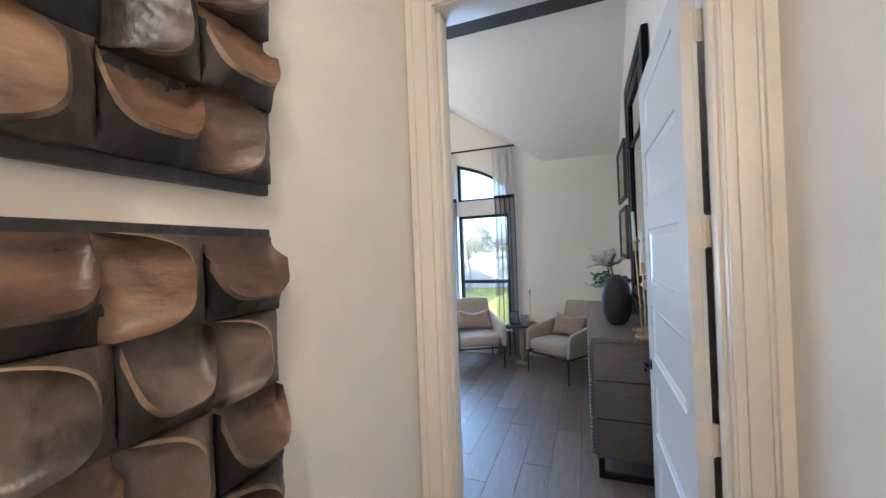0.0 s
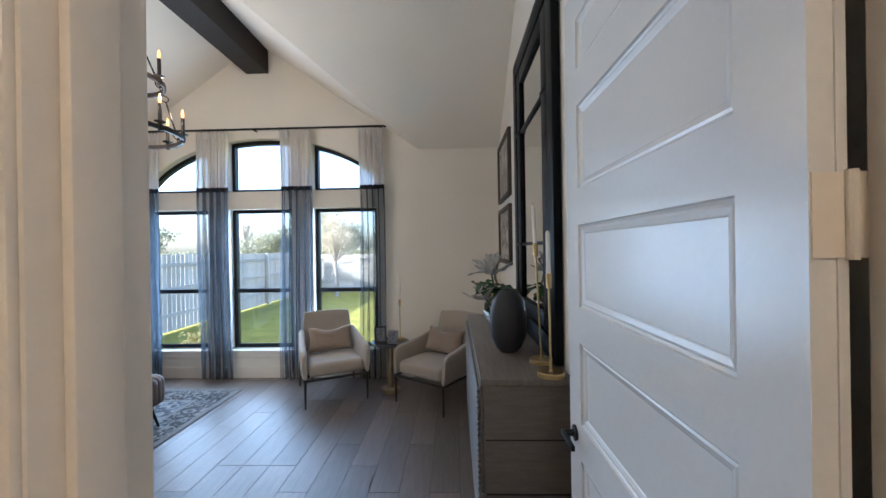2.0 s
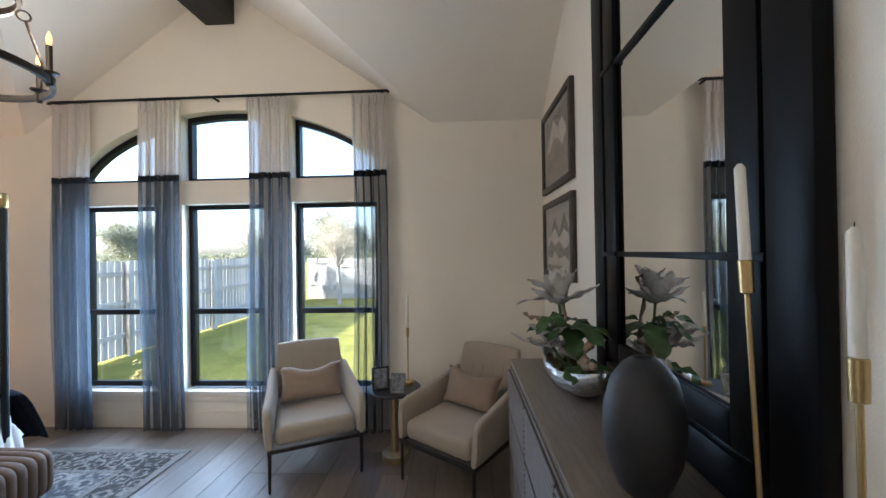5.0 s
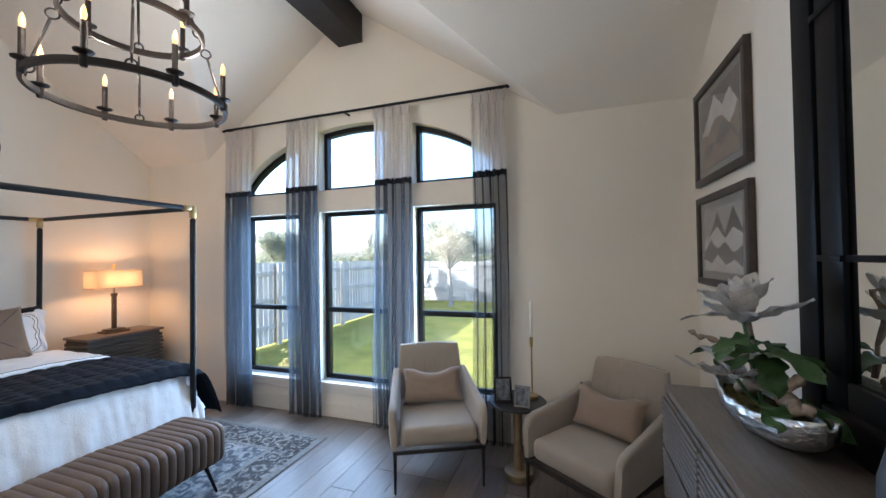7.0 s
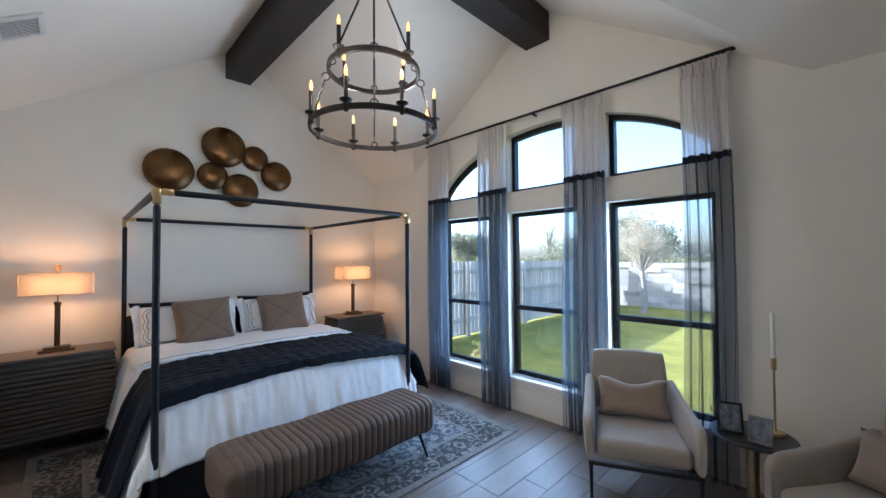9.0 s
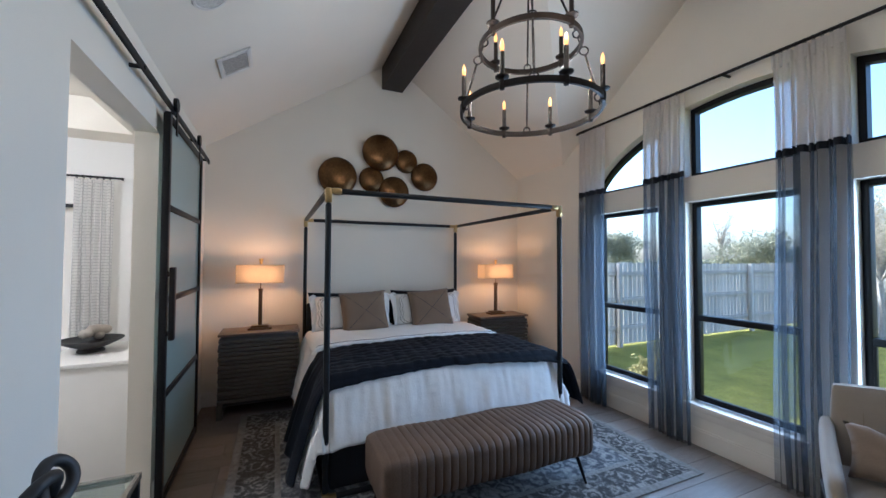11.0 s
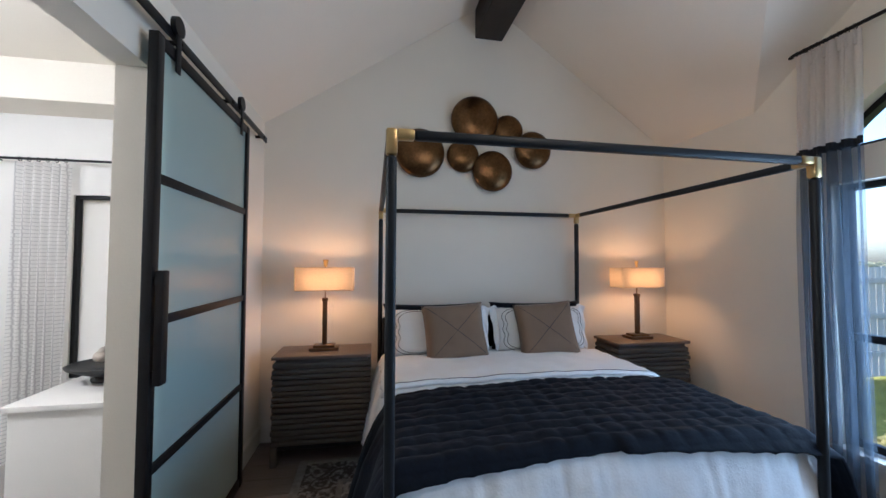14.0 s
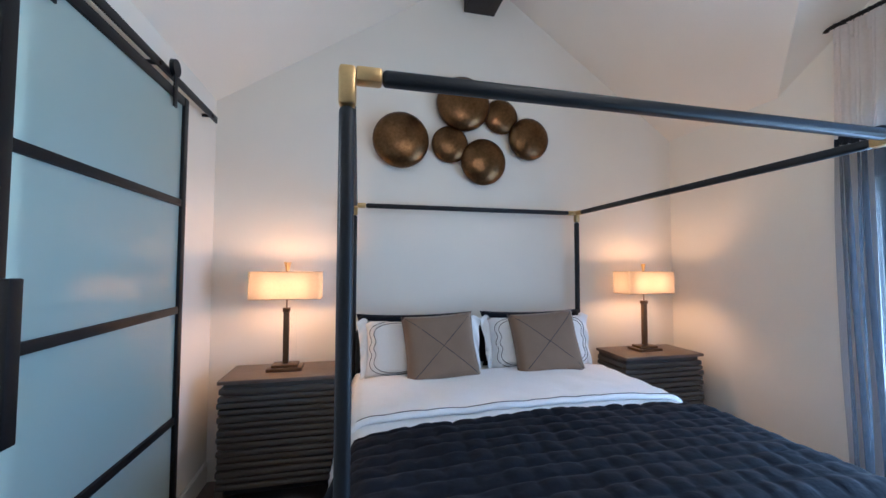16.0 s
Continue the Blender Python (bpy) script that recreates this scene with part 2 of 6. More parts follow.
def B():
    return bmesh.new()


# ---- plan ----
WEST, EAST, SOUTH, NORTH = -5.36, 0.59, 1.05, 5.107
SPRING, APEX, RIDGE_X, RIDGE_Y = 2.81, 4.18, -2.40, 3.13
VALLEY_W, VALLEY_E = -4.37, -0.40
ENTRY_Y, ENTRY_T = 0.92, 0.13
DOOR_L, DOOR_R, DOOR_H = -0.35, 0.5, 2.46
BARN_L, BARN_R, BARN_H = -3.62, -2.45, 2.41
HALL_L, HALL_R, HALL_S = -0.46, 0.62, -1.7
BATH_S, BATH_E = -2.0, -0.75
WINDOWS = ((-3.858, -3.06), (-2.798, -2.0), (-1.727, -0.93))
SILL, HEAD, UPPER = 0.354, 2.108, 2.33


def arch(x):
    return 2.1 + 0.89 * math.sqrt(max(0.0, 1 - ((x + 2.36) / 1.6) ** 2))


def roofline(x):
    """The underside of the vault along the window wall."""
    if VALLEY_W < x < VALLEY_E:
        half = RIDGE_X - VALLEY_W if x < RIDGE_X else VALLEY_E - RIDGE_X
        return SPRING + (APEX - SPRING) * (1 - abs(x - RIDGE_X) / half)
    return SPRING


def prism(bm, x0, x1, y0, y1, b0, b1, t0, t1):
    """An upright slab from x0 to x1 with a sloping foot and head."""
    v = [bm.verts.new(p) for p in ((x0, y0, b0), (x1, y0, b1), (x1, y1, b1), (x0, y1, b0), (x0, y0, t0), (x1, y0, t1), (x1, y1, t1), (x0, y1, t0))]
    for f in ((3, 2, 1, 0), (4, 5, 6, 7), (0, 1, 5, 4), (1, 2, 6, 5), (2, 3, 7, 6), (3, 0, 4, 7)):
        bm.faces.new([v[i] for i in f])


def window_wall():
    bm = B()
    stops = sorted({WEST - 0.2, VALLEY_W, RIDGE_X, VALLEY_E, EAST + 0.2, *(w for p in WINDOWS for w in p), *(a + (b - a) * i / 12 for a, b in WINDOWS for i in range(13))})
    for a, b in zip(stops, stops[1:]):
        top = (roofline(a) + 0.15, roofline(b) + 0.15)
        mid = (a + b) / 2
        if any(p < mid < q for p, q in WINDOWS):
            prism(bm, a, b, NORTH, NORTH + 0.2, 0, 0, SILL - 0.03, SILL - 0.03)
            prism(bm, a, b, NORTH, NORTH + 0.2, HEAD, HEAD, UPPER, UPPER)
            prism(bm, a, b, NORTH, NORTH + 0.2, arch(a), arch(b), *top)
        else:
            prism(bm, a, b, NORTH, NORTH + 0.2, 0, 0, *top)
    return structure("wall_north", bm, WALL, "warm white painted wall with an arched row of windows", "wall")


def gable_wall(name, x0, x1, label):
    bm = B()
    for a, b in ((SOUTH - 0.3, RIDGE_Y), (RIDGE_Y, NORTH)):
        za, zb = ((SPRING if y != RIDGE_Y else APEX) + 0.15 for y in (a, b))
        v = [bm.verts.new(p) for p in ((x0, a, 0), (x1, a, 0), (x1, b, 0), (x0, b, 0), (x0, a, za), (x1, a, za), (x1, b, zb), (x0, b, zb))]
        for f in ((3, 2, 1, 0), (4, 5, 6, 7), (0, 1, 5, 4), (1, 2, 6, 5), (2, 3, 7, 6), (3, 0, 4, 7)):
            bm.faces.new([v[i] for i in f])
    return structure(name, bm, WALL, label, "wall")


def vault():
    bm = B()
    S, N = SOUTH - 0.14, NORTH
    k = (APEX - SPRING) / (RIDGE_Y - SOUTH)
    faces = (((WEST, SOUTH, SPRING), (EAST, SOUTH, SPRING), (EAST, RIDGE_Y, APEX), (RIDGE_X, RIDGE_Y, APEX), (WEST, RIDGE_Y, APEX)),
             ((WEST, S, SPRING), (EAST, S, SPRING), (EAST, SOUTH, SPRING), (WEST, SOUTH, SPRING)),
             ((WEST, N, SPRING), (VALLEY_W, N, SPRING), (RIDGE_X, RIDGE_Y, APEX), (WEST, RIDGE_Y, APEX)),
             ((VALLEY_E, N, SPRING), (EAST, N, SPRING), (EAST, RIDGE_Y, APEX), (RIDGE_X, RIDGE_Y, APEX)),
             ((VALLEY_W, N, SPRING), (RIDGE_X, N, APEX), (RIDGE_X, RIDGE_Y, APEX)),
             ((VALLEY_E, N, SPRING), (RIDGE_X, N, APEX), (RIDGE_X, RIDGE_Y, APEX)))
    for f in faces:
        low = [bm.verts.new(p) for p in f]
        high = [bm.verts.new((p[0], p[1], p[2] + 0.14)) for p in f]
        bm.faces.new(low), bm.faces.new(high[::-1])
        for i in range(len(f)):
            j = (i + 1) % len(f)
            bm.faces.new((low[i], low[j], high[j], high[i]))
    bmesh.ops.recalc_face_normals(bm, faces=bm.faces)
    return structure("ceiling", bm, CEIL, "cream painted cross-vaulted bedroom ceiling", "ceiling")


window_wall()
gable_wall("wall_west", WEST - 0.2, WEST, "warm white painted gable wall behind the bed")
gable_wall("wall_east", EAST, EAST + 0.15, "warm white painted gable wall behind the dresser")
vault()

bm = B()
box(bm, WEST, BARN_L, SOUTH - 0.13, SOUTH, 0, SPRING)
box(bm, BARN_L, BARN_R, SOUTH - 0.13, SOUTH, BARN_H, SPRING)
box(bm, BARN_R, HALL_L, SOUTH - 0.26, SOUTH, 0, SPRING)
structure("wall_south", bm, WALL, "warm white painted wall with a wide opening to the bathroom", "wall")
bm = B()
box(bm, HALL_L, DOOR_L - 0.02, ENTRY_Y - ENTRY_T, ENTRY_Y, 0, SPRING)
box(bm, DOOR_R + 0.02, HALL_R, ENTRY_Y - ENTRY_T, ENTRY_Y, 0, SPRING)
box(bm, DOOR_L - 0.02, DOOR_R + 0.02, ENTRY_Y - ENTRY_T, ENTRY_Y, DOOR_H + 0.02, SPRING)
structure("wall_entry", bm, WALL, "warm white painted wall around the bedroom doorway", "wall")
bm = B()
box(bm, HALL_L - 0.12, HALL_L, HALL_S, SOUTH - 0.27, 0, SPRING)
structure("wall_hall_west", bm, WALL, "warm white painted hallway wall carrying carved wood panels", "wall")
bm = B()
box(bm, HALL_R, HALL_R + 0.12, HALL_S, 0.75, 0, SPRING)
structure("wall_hall_east", bm, WALL, "warm white painted plain hallway wall", "wall")
bm = B()
box(bm, HALL_L - 0.12, HALL_R + 0.12, HALL_S - 0.12, HALL_S, 0, SPRING)
structure("wall_hall_south", bm, WALL, "warm white painted wall closing the hallway", "wall")
bm = B()
box(bm, HALL_L - 0.12, HALL_R + 0.12, HALL_S - 0.12, ENTRY_Y - ENTRY_T, 2.75, 2.85)
structure("ceiling_hall", bm, CEIL, "cream painted flat hallway ceiling", "ceiling")


def ridge_beam(name, x0, x1, y0, y1):
    """A box beam under a ridge, bottom at 3.8 m, with slightly worn edges."""
    bm = B()
    box(bm, x0, x1, y0, y1, 3.8, 4.13, 0.006)
    return structure(name, bm, BEAM, "dark-stained rough wooden ridge beam", "beam")


ridge_beam("beam_1", WEST, EAST, RIDGE_Y - 0.14, RIDGE_Y + 0.14)
ridge_beam("beam_2", RIDGE_X - 0.14, RIDGE_X + 0.14, RIDGE_Y + 0.143, NORTH)


def casement(i, x0, x1):
    """One bay: a single-hung sash below and an arched fixed light above."""
    y0, y1 = 5.2, 5.27
    w = thing(f"window_{i}", (0, 0, 0), 0, "black-framed single-hung window with an arched light above", "window")
    w["kind"] = "structure"
    f = 0.04
    bm = B()
    for a, b in ((x0, x0 + f), (x1 - f, x1)):
        box(bm, a, b, y0, y1, SILL, HEAD, 0.004)
    box(bm, x0 + f, x1 - f, y0, y1, SILL, SILL + f, 0.004)
    box(bm, x0 + f, x1 - f, y0, y1, HEAD - f, HEAD, 0.004)
    part("window_frame", bm, BLACK, w)
    bm = B()
    box(bm, x0 + f, x1 - f, y0 - 0.012, y1 - 0.02, 1.055, 1.105, 0.004)
    part("meeting_rail", bm, BLACK, w)
    bm = B()
    for a, b in ((x0 + f, x0 + f + 0.014), (x1 - f - 0.014, x1 - f)):
        box(bm, a, b, y0 - 0.008, y0 + 0.02, SILL + f, 1.055, 0.003)
    box(bm, x0 + f + 0.014, x1 - f - 0.014, y0 - 0.008, y0 + 0.02, SILL + f, SILL + f + 0.012, 0.003)
    part("lower_sash", bm, BLACK, w)
    for name, z0, z1 in (("pane", SILL + f, 1.055), ("pane", 1.105, HEAD - f)):
        bm = B()
        box(bm, x0 + f, x1 - f, 5.236, 5.24, z0, z1)
        part(name, bm, GLASS, w).visible_shadow = False
    n = 12
    bm = B()
    box(bm, x0, x1, y0, y1, UPPER, UPPER + f, 0.003)
    box(bm, x0, x0 + f, y0, y1, UPPER + f, arch(x0) - 0.02)
    box(bm, x1 - f, x1, y0, y1, UPPER + f, arch(x1) - 0.02)
    for k in range(n):
        a, b = x0 + (x1 - x0) * k / n, x0 + (x1 - x0) * (k + 1) / n
        prism(bm, a, b, y0, y1, arch(a) - f * 1.2, arch(b) - f * 1.2, arch(a), arch(b))
    part("arched_frame", bm, BLACK, w)
    bm = B()
    edge = [(x0 + 0.02, UPPER + 0.02), (x1 - 0.02, UPPER + 0.02)] + [(x1 - 0.02 - (x1 - x0 - 0.04) * k / n, arch(x1 - 0.02 - (x1 - x0 - 0.04) * k / n) - 0.02) for k in range(n + 1)]
    face = bm.faces.new([bm.verts.new((px, 5.236, pz)) for px, pz in edge])
    push = bmesh.ops.extrude_face_region(bm, geom=[face])
    bmesh.ops.translate(bm, vec=(0, 0.004, 0), verts=[v for v in push["geom"] if isinstance(v, bmesh.types.BMVert)])
    bmesh.ops.recalc_face_normals(bm, faces=bm.faces)
    part("arched_pane", bm, GLASS, w).visible_shadow = False
    bm = B()
    box(bm, x0 - 0.03, x1 + 0.03, NORTH - 0.03, 5.2, SILL - 0.055, SILL - 0.004, 0.006)
    part("window_sill", bm, TRIM, w, "white painted sill")
    bm = B()
    box(bm, x0 - 0.02, x1 + 0.02, NORTH - 0.016, NORTH, SILL - 0.11, SILL - 0.057, 0.004)
    part("apron", bm, TRIM, w)


for i, (a, b) in enumerate(WINDOWS):
    casement(i + 1, a, b)


def skirting(name, x0, x1, y0, y1):
    bm = B()
    box(bm, x0, x1, y0, y1, 0, 0.135, 0.003)
    box(bm, x0 + (0.004 if x1 - x0 < 0.1 else 0), x1 - (0.004 if x1 - x0 < 0.1 else 0), y0 + (0.004 if y1 - y0 < 0.1 else 0), y1 - (0.004 if y1 - y0 < 0.1 else 0), 0.1352, 0.15)
    return structure(name, bm, TRIM, "white painted baseboard", "baseboard")


skirting("baseboard_north", WEST + 0.016, EAST - 0.016, NORTH - 0.016, NORTH)
skirting("baseboard_west", WEST, WEST + 0.015, SOUTH, NORTH)
skirting("baseboard_east", EAST - 0.015, EAST, ENTRY_Y + 0.03, NORTH)
skirting("baseboard_south_1", WEST + 0.016, BARN_L - 0.02, SOUTH, SOUTH + 0.015)
skirting("baseboard_south_2", BARN_R + 0.02, HALL_L, SOUTH, SOUTH + 0.015)
skirting("baseboard_hall_west", HALL_L, HALL_L + 0.015, HALL_S, ENTRY_Y - ENTRY_T - 0.03)
skirting("baseboard_hall_east", HALL_R - 0.015, HALL_R, HALL_S, ENTRY_Y - ENTRY_T - 0.03)

# ---- bedroom: the canopy bed ----
LEATHER = material("black_leather", (0.013, 0.015, 0.018), 0.42, 0.0, vary=0.2, scale=14, bump=0.001, fine=160, spec=0.25)
BX0, BX1, BY0, BY1, BTOP = -5.28, -3.198, 2.079, 4.022, 2.042


def canopy_bed():
    bed = thing("canopy_bed", ((BX0 + BX1) / 2, (BY0 + BY1) / 2, 0.012), 0, "black leather-wrapped canopy bed frame with brass corner joints", "bed")
    hx, hy, z = (BX1 - BX0) / 2, (BY1 - BY0) / 2, BTOP - 0.012
    s = 0.0195
    for sx in (-1, 1):
        for sy in (-1, 1):
            x, y = sx * hx, sy * hy
            bm = B()
            box(bm, x - s, x + s, y - s, y + s, 0.05, z - 0.08, 0.015, 3)
            part("post", bm, LEATHER, bed)
            bm = B()
            box(bm, x - s - 0.002, x + s + 0.002, y - s - 0.002, y + s + 0.002, z - 0.08, z + s, 0.01, 2)
            for ax in (0, 1):
                if ax == 0:
                    a, b = sorted((x - sx * s, x - sx * 0.085))
                    box(bm, a, b, y - s - 0.001, y + s + 0.001, z - s, z + s, 0.008, 2)
                else:
                    a, b = sorted((y - sy * s, y - sy * 0.085))
                    box(bm, x - s - 0.001, x + s + 0.001, a, b, z - s, z + s, 0.008, 2)
            part("corner_joint", bm, BRASS, bed, "brass corner joint")
            bm = B()
            box(bm, x - s - 0.002, x + s + 0.002, y - s - 0.002, y + s + 0.002, 0, 0.05, 0.006)
            a, b = sorted((x - sx * s, x - sx * 0.07))
            box(bm, a, b, y - 0.016, y + 0.016, 0.004, 0.036, 0.004)
            a, b = sorted((y - sy * s, y - sy * 0.07))
            box(bm, x - 0.016, x + 0.016, a, b, 0.004, 0.036, 0.004)
            part("foot_cap", bm, BRASS, bed, "brass foot cap")
    for sy in (-1, 1):
        bm = B()
        box(bm, -hx + 0.085, hx - 0.085, sy * hy - s, sy * hy + s, z - s + 0.001, z + s - 0.001, 0.012, 3)
        part("canopy_rail", bm, LEATHER, bed)
        bm = B()
        box(bm, -hx + 0.07, hx - 0.07, sy * hy - 0.015, sy * hy + 0.015, 0.005, 0.035, 0.006)
        part("floor_rail", bm, LEATHER, bed)
    for sx in (-1, 1):
        bm = B()
        box(bm, sx * hx - s, sx * hx + s, -hy + 0.085, hy - 0.085, z - s + 0.001, z + s - 0.001, 0.012, 3)
        part("canopy_rail", bm, LEATHER, bed)
        bm = B()
        box(bm, sx * hx - 0.015, sx * hx + 0.015, -hy + 0.07, hy - 0.07, 0.005, 0.035, 0.006)
        part("floor_rail", bm, LEATHER, bed)
    bm = B()
    box(bm, -hx - 0.02, -hx + 0.045, -hy + s, hy - s, 0.036, 1.06, 0.02, 3)
    part("headboard", bm, LEATHER, bed, "low black upholstered headboard")
    return bed


canopy_bed()

# ---- bedroom: the dresser ----
GREYWOOD = material("grey_wood", (0.12, 0.1, 0.083), 0.5, vary=0.3, scale=9, bump=0.002, fine=70, stretch=(1, 7, 7))
GREYTOP = material("grey_wood_top", (0.145, 0.12, 0.1), 0.42, vary=0.3, scale=7, bump=0.0015, fine=60, stretch=(8, 0.9, 1))
DX0, DX1, DY0, DY1, DH = 0.14, 0.574, 2.25, 4.02, 0.957


def dresser():
    d = thing("dresser", (DX0, DY0, 0), 0, "wide grey-brown wooden dresser with ribbed drawers on a black metal base", "dresser")
    w, l = DX1 - DX0, DY1 - DY0
    bm = B()
    box(bm, 0.012, w, 0.012, l - 0.012, 0.14, DH - 0.036, 0.003)
    part("carcass", bm, GREYWOOD, d)
    bm = B()
    box(bm, 0, w, 0, l, DH - 0.034, DH, 0.004)
    part("top", bm, GREYTOP, d, "grained grey-brown wooden top")
    n, rib = 3, None
    for c in range(3):
        for r in range(n):
            y0, y1 = 0.02 + c * (l - 0.04) / 3 + 0.003, 0.02 + (c + 1) * (l - 0.04) / 3 - 0.003
            z0, z1 = 0.15 + r * 0.257 + 0.003, 0.15 + (r + 1) * 0.257 - 0.003
            bm = B()
            box(bm, -0.004, 0.011, y0, y1, z0, z1, 0.002)
            front = part("drawer", bm, GREYWOOD, d)
            k = 9
            for q in range(k):
                za = z0 + 0.006 + q * (z1 - z0 - 0.012) / k
                if rib is None:
                    rm = B()
                    box(rm, -0.021, -0.0042, 0.0, y1 - y0 - 0.004, 0.0, (z1 - z0 - 0.012) / k - 0.011, 0.005, 1)
                    rib = mesh("rib", rm, GREYWOOD, 35)
                ob = new("rib", rib)
                ob.parent, ob.location = front, (0, y0 + 0.002, za)
    for y in (0.02, l - 0.06):
        bm = B()
        box(bm, 0.02, w - 0.02, y, y + 0.04, 0, 0.035, 0.003)
        box(bm, 0.02, 0.06, y, y + 0.04, 0.0352, 0.138, 0.003)
        box(bm, w - 0.06, w - 0.02, y, y + 0.04, 0.0352, 0.138, 0.003)
        part("sled_foot", bm, BLACK, d, "black metal sled foot")
    for z in (0.405, 0.662):
        bm = B()
        box(bm, 0.02, w - 0.01, 0.0085, 0.0118, z, z + 0.006)
        part("seam", bm, BLACK, d)
    return d


dresser()


# ---- bedroom: nightstands and lamps ----
NIGHTWOOD = material("nightstand_wood", (0.07, 0.06, 0.05), 0.5, vary=0.3, scale=9, bump=0.002, fine=70, stretch=(7, 1, 7))
NIGHTTOP = material("nightstand_top", (0.13, 0.09, 0.065), 0.42, vary=0.25, scale=7, bump=0.001, fine=60, stretch=(7, 1, 1))


def nightstand(y0):
    w, l, h = 0.39, 0.75, 0.838
    n = thing("nightstand", (-4.895, y0, 0), 0, "dark grey-brown nightstand with stacked wavy slats beside the bed", "nightstand", "nightstands beside the bed")
    bm = B()
    box(bm, -w, -0.03, 0.028, l - 0.028, 0.16, h - 0.026, 0.003)
    part("carcass", bm, NIGHTWOOD, n)
    bm = B()
    box(bm, -w, 0.004, 0, l, h - 0.025, h, 0.004)
    part("top", bm, NIGHTTOP, n, "smooth brown wooden top")
    z, k = 0.158, 0
    while z < h - 0.055:
        tall = (0.034, 0.03, 0.038, 0.032)[k % 4]
        out = (0.0, -0.007, 0.002, -0.004, -0.009)[k % 5]
        bm = B()
        box(bm, -w + 0.01, out, -out * 0.6, l + out * 0.6, z, z + tall, 0.008, 2)
        for v in bm.verts:
            if v.co.x > -0.06:
                v.co.x += 0.0025 * math.sin(v.co.y * 9 + k * 1.7)
                v.co.z += 0.003 * math.sin(v.co.y * 6 + k * 2.3)
        part("slat", bm, NIGHTWOOD, n)
        z += tall + 0.0085
        k += 1
    for y in (0.0, l - 0.05):
        bm = B()
        box(bm, -w + 0.01, -0.004, y, y + 0.05, 0.0, 0.155, 0.004)
        part("leg", bm, NIGHTWOOD, n)
    bm = B()
    box(bm, -w + 0.03, -0.02, 0.051, l - 0.051, 0.125, 0.156)
    part("plinth", bm, BLACK, n)
    return n


ns = nightstand(1.255)
copy_thing(ns, pose(-4.895, 4.205, 0))

SHADE = cloth_sheer("linen_shade", (0.44, 0.37, 0.275), 0.0, 0.34)
BRONZE = material("lamp_bronze", (0.16, 0.095, 0.05), 0.35, 0.8, vary=0.25, scale=12, bump=0.001)
CLEAR = glass("acrylic", 0.0)
BULB = glowing("bulb", (1.0, 0.72, 0.4), 12.0)


def table_lamp(y):
    p = thing("table_lamp", (-5.11, y, 0.8385), 0, "lit bronze column table lamp with a rectangular linen shade", "lamp", "lamps on the nightstands")
    bm = B()
    box(bm, -0.075, 0.075, -0.115, 0.115, 0, 0.022, 0.003)
    box(bm, -0.055, 0.055, -0.085, 0.085, 0.0222, 0.042, 0.003)
    part("base", bm, BRONZE, p)
    bm = B()
    box(bm, -0.017, 0.017, -0.019, 0.019, 0.0422, 0.4, 0.003)
    box(bm, -0.021, 0.021, -0.024, 0.024, 0.4002, 0.43, 0.003)
    part("column", bm, BRONZE, p)
    bm = B()
    box(bm, -0.004, 0.004, 0.03, 0.07, 0.044, 0.4, 0.001)
    part("acrylic_fin", bm, CLEAR, p, "clear acrylic fin")
    bm = B()
    rod(bm, (0, 0, 0.43), (0, 0, 0.69), 0.005, 8)
    part("stem", bm, BRONZE, p)
    h0, h1, a, b = 0.495, 0.682, 0.105, 0.232
    bm = B()
    n = 8
    ring = []
    for cx, cy, st in ((a, b, 0), (-a, b, 90), (-a, -b, 180), (a, -b, 270)):
        for k in range(n + 1):
            g = radians(st + 90 * k / n)
            ring.append((cx - math.copysign(0.02, cx) + 0.02 * math.cos(g), cy - math.copysign(0.02, cy) + 0.02 * math.sin(g)))
    m = len(ring)
    low, high = ([bm.verts.new((x, y2, z)) for x, y2 in ring] for z in (h0, h1))
    for k in range(m):
        bm.faces.new((low[k], low[(k + 1) % m], high[(k + 1) % m], high[k]))
    part("shade", bm, SHADE, p, "rectangular cream linen shade")
    for z in (h0 - 0.002, h1 - 0.003):
        bm = B()
        pipe(bm, [(x * 1.004, y2 * 1.004, z + 0.0025) for x, y2 in ring + ring[:1]], 0.003, 5)
        part("shade_trim", bm, material("shade_trim", (0.5, 0.38, 0.25), 0.8) if "shade_trim" not in bpy.data.materials else bpy.data.materials["shade_trim"], p)
    bm = B()
    for g in (0, 90):
        v = Vector((math.cos(radians(g)) * a, math.sin(radians(g)) * b, 0)) * 0.98
        rod(bm, (-v.x, -v.y, h1 - 0.012), (v.x, v.y, h1 - 0.012), 0.002, 6)
    part("spider", bm, BRONZE, p)
    bm = B()
    lathe(bm, ((0, 0.69), (0.012, 0.69), (0.02, 0.735), (0.026, 0.75), (0, 0.75)), 4)
    part("finial", bm, BRASS, p, "brass finial")
    return p


lp = table_lamp(1.62)
copy_thing(lp, pose(-5.11, 4.565, 0.8385))
for y in (1.62, 4.565):
    for dy in (-0.09, 0.09):
        lamp_point("lamp_light", -5.11, y + dy, 0.8385 + 0.585, 1.08, WARM, 0.045)


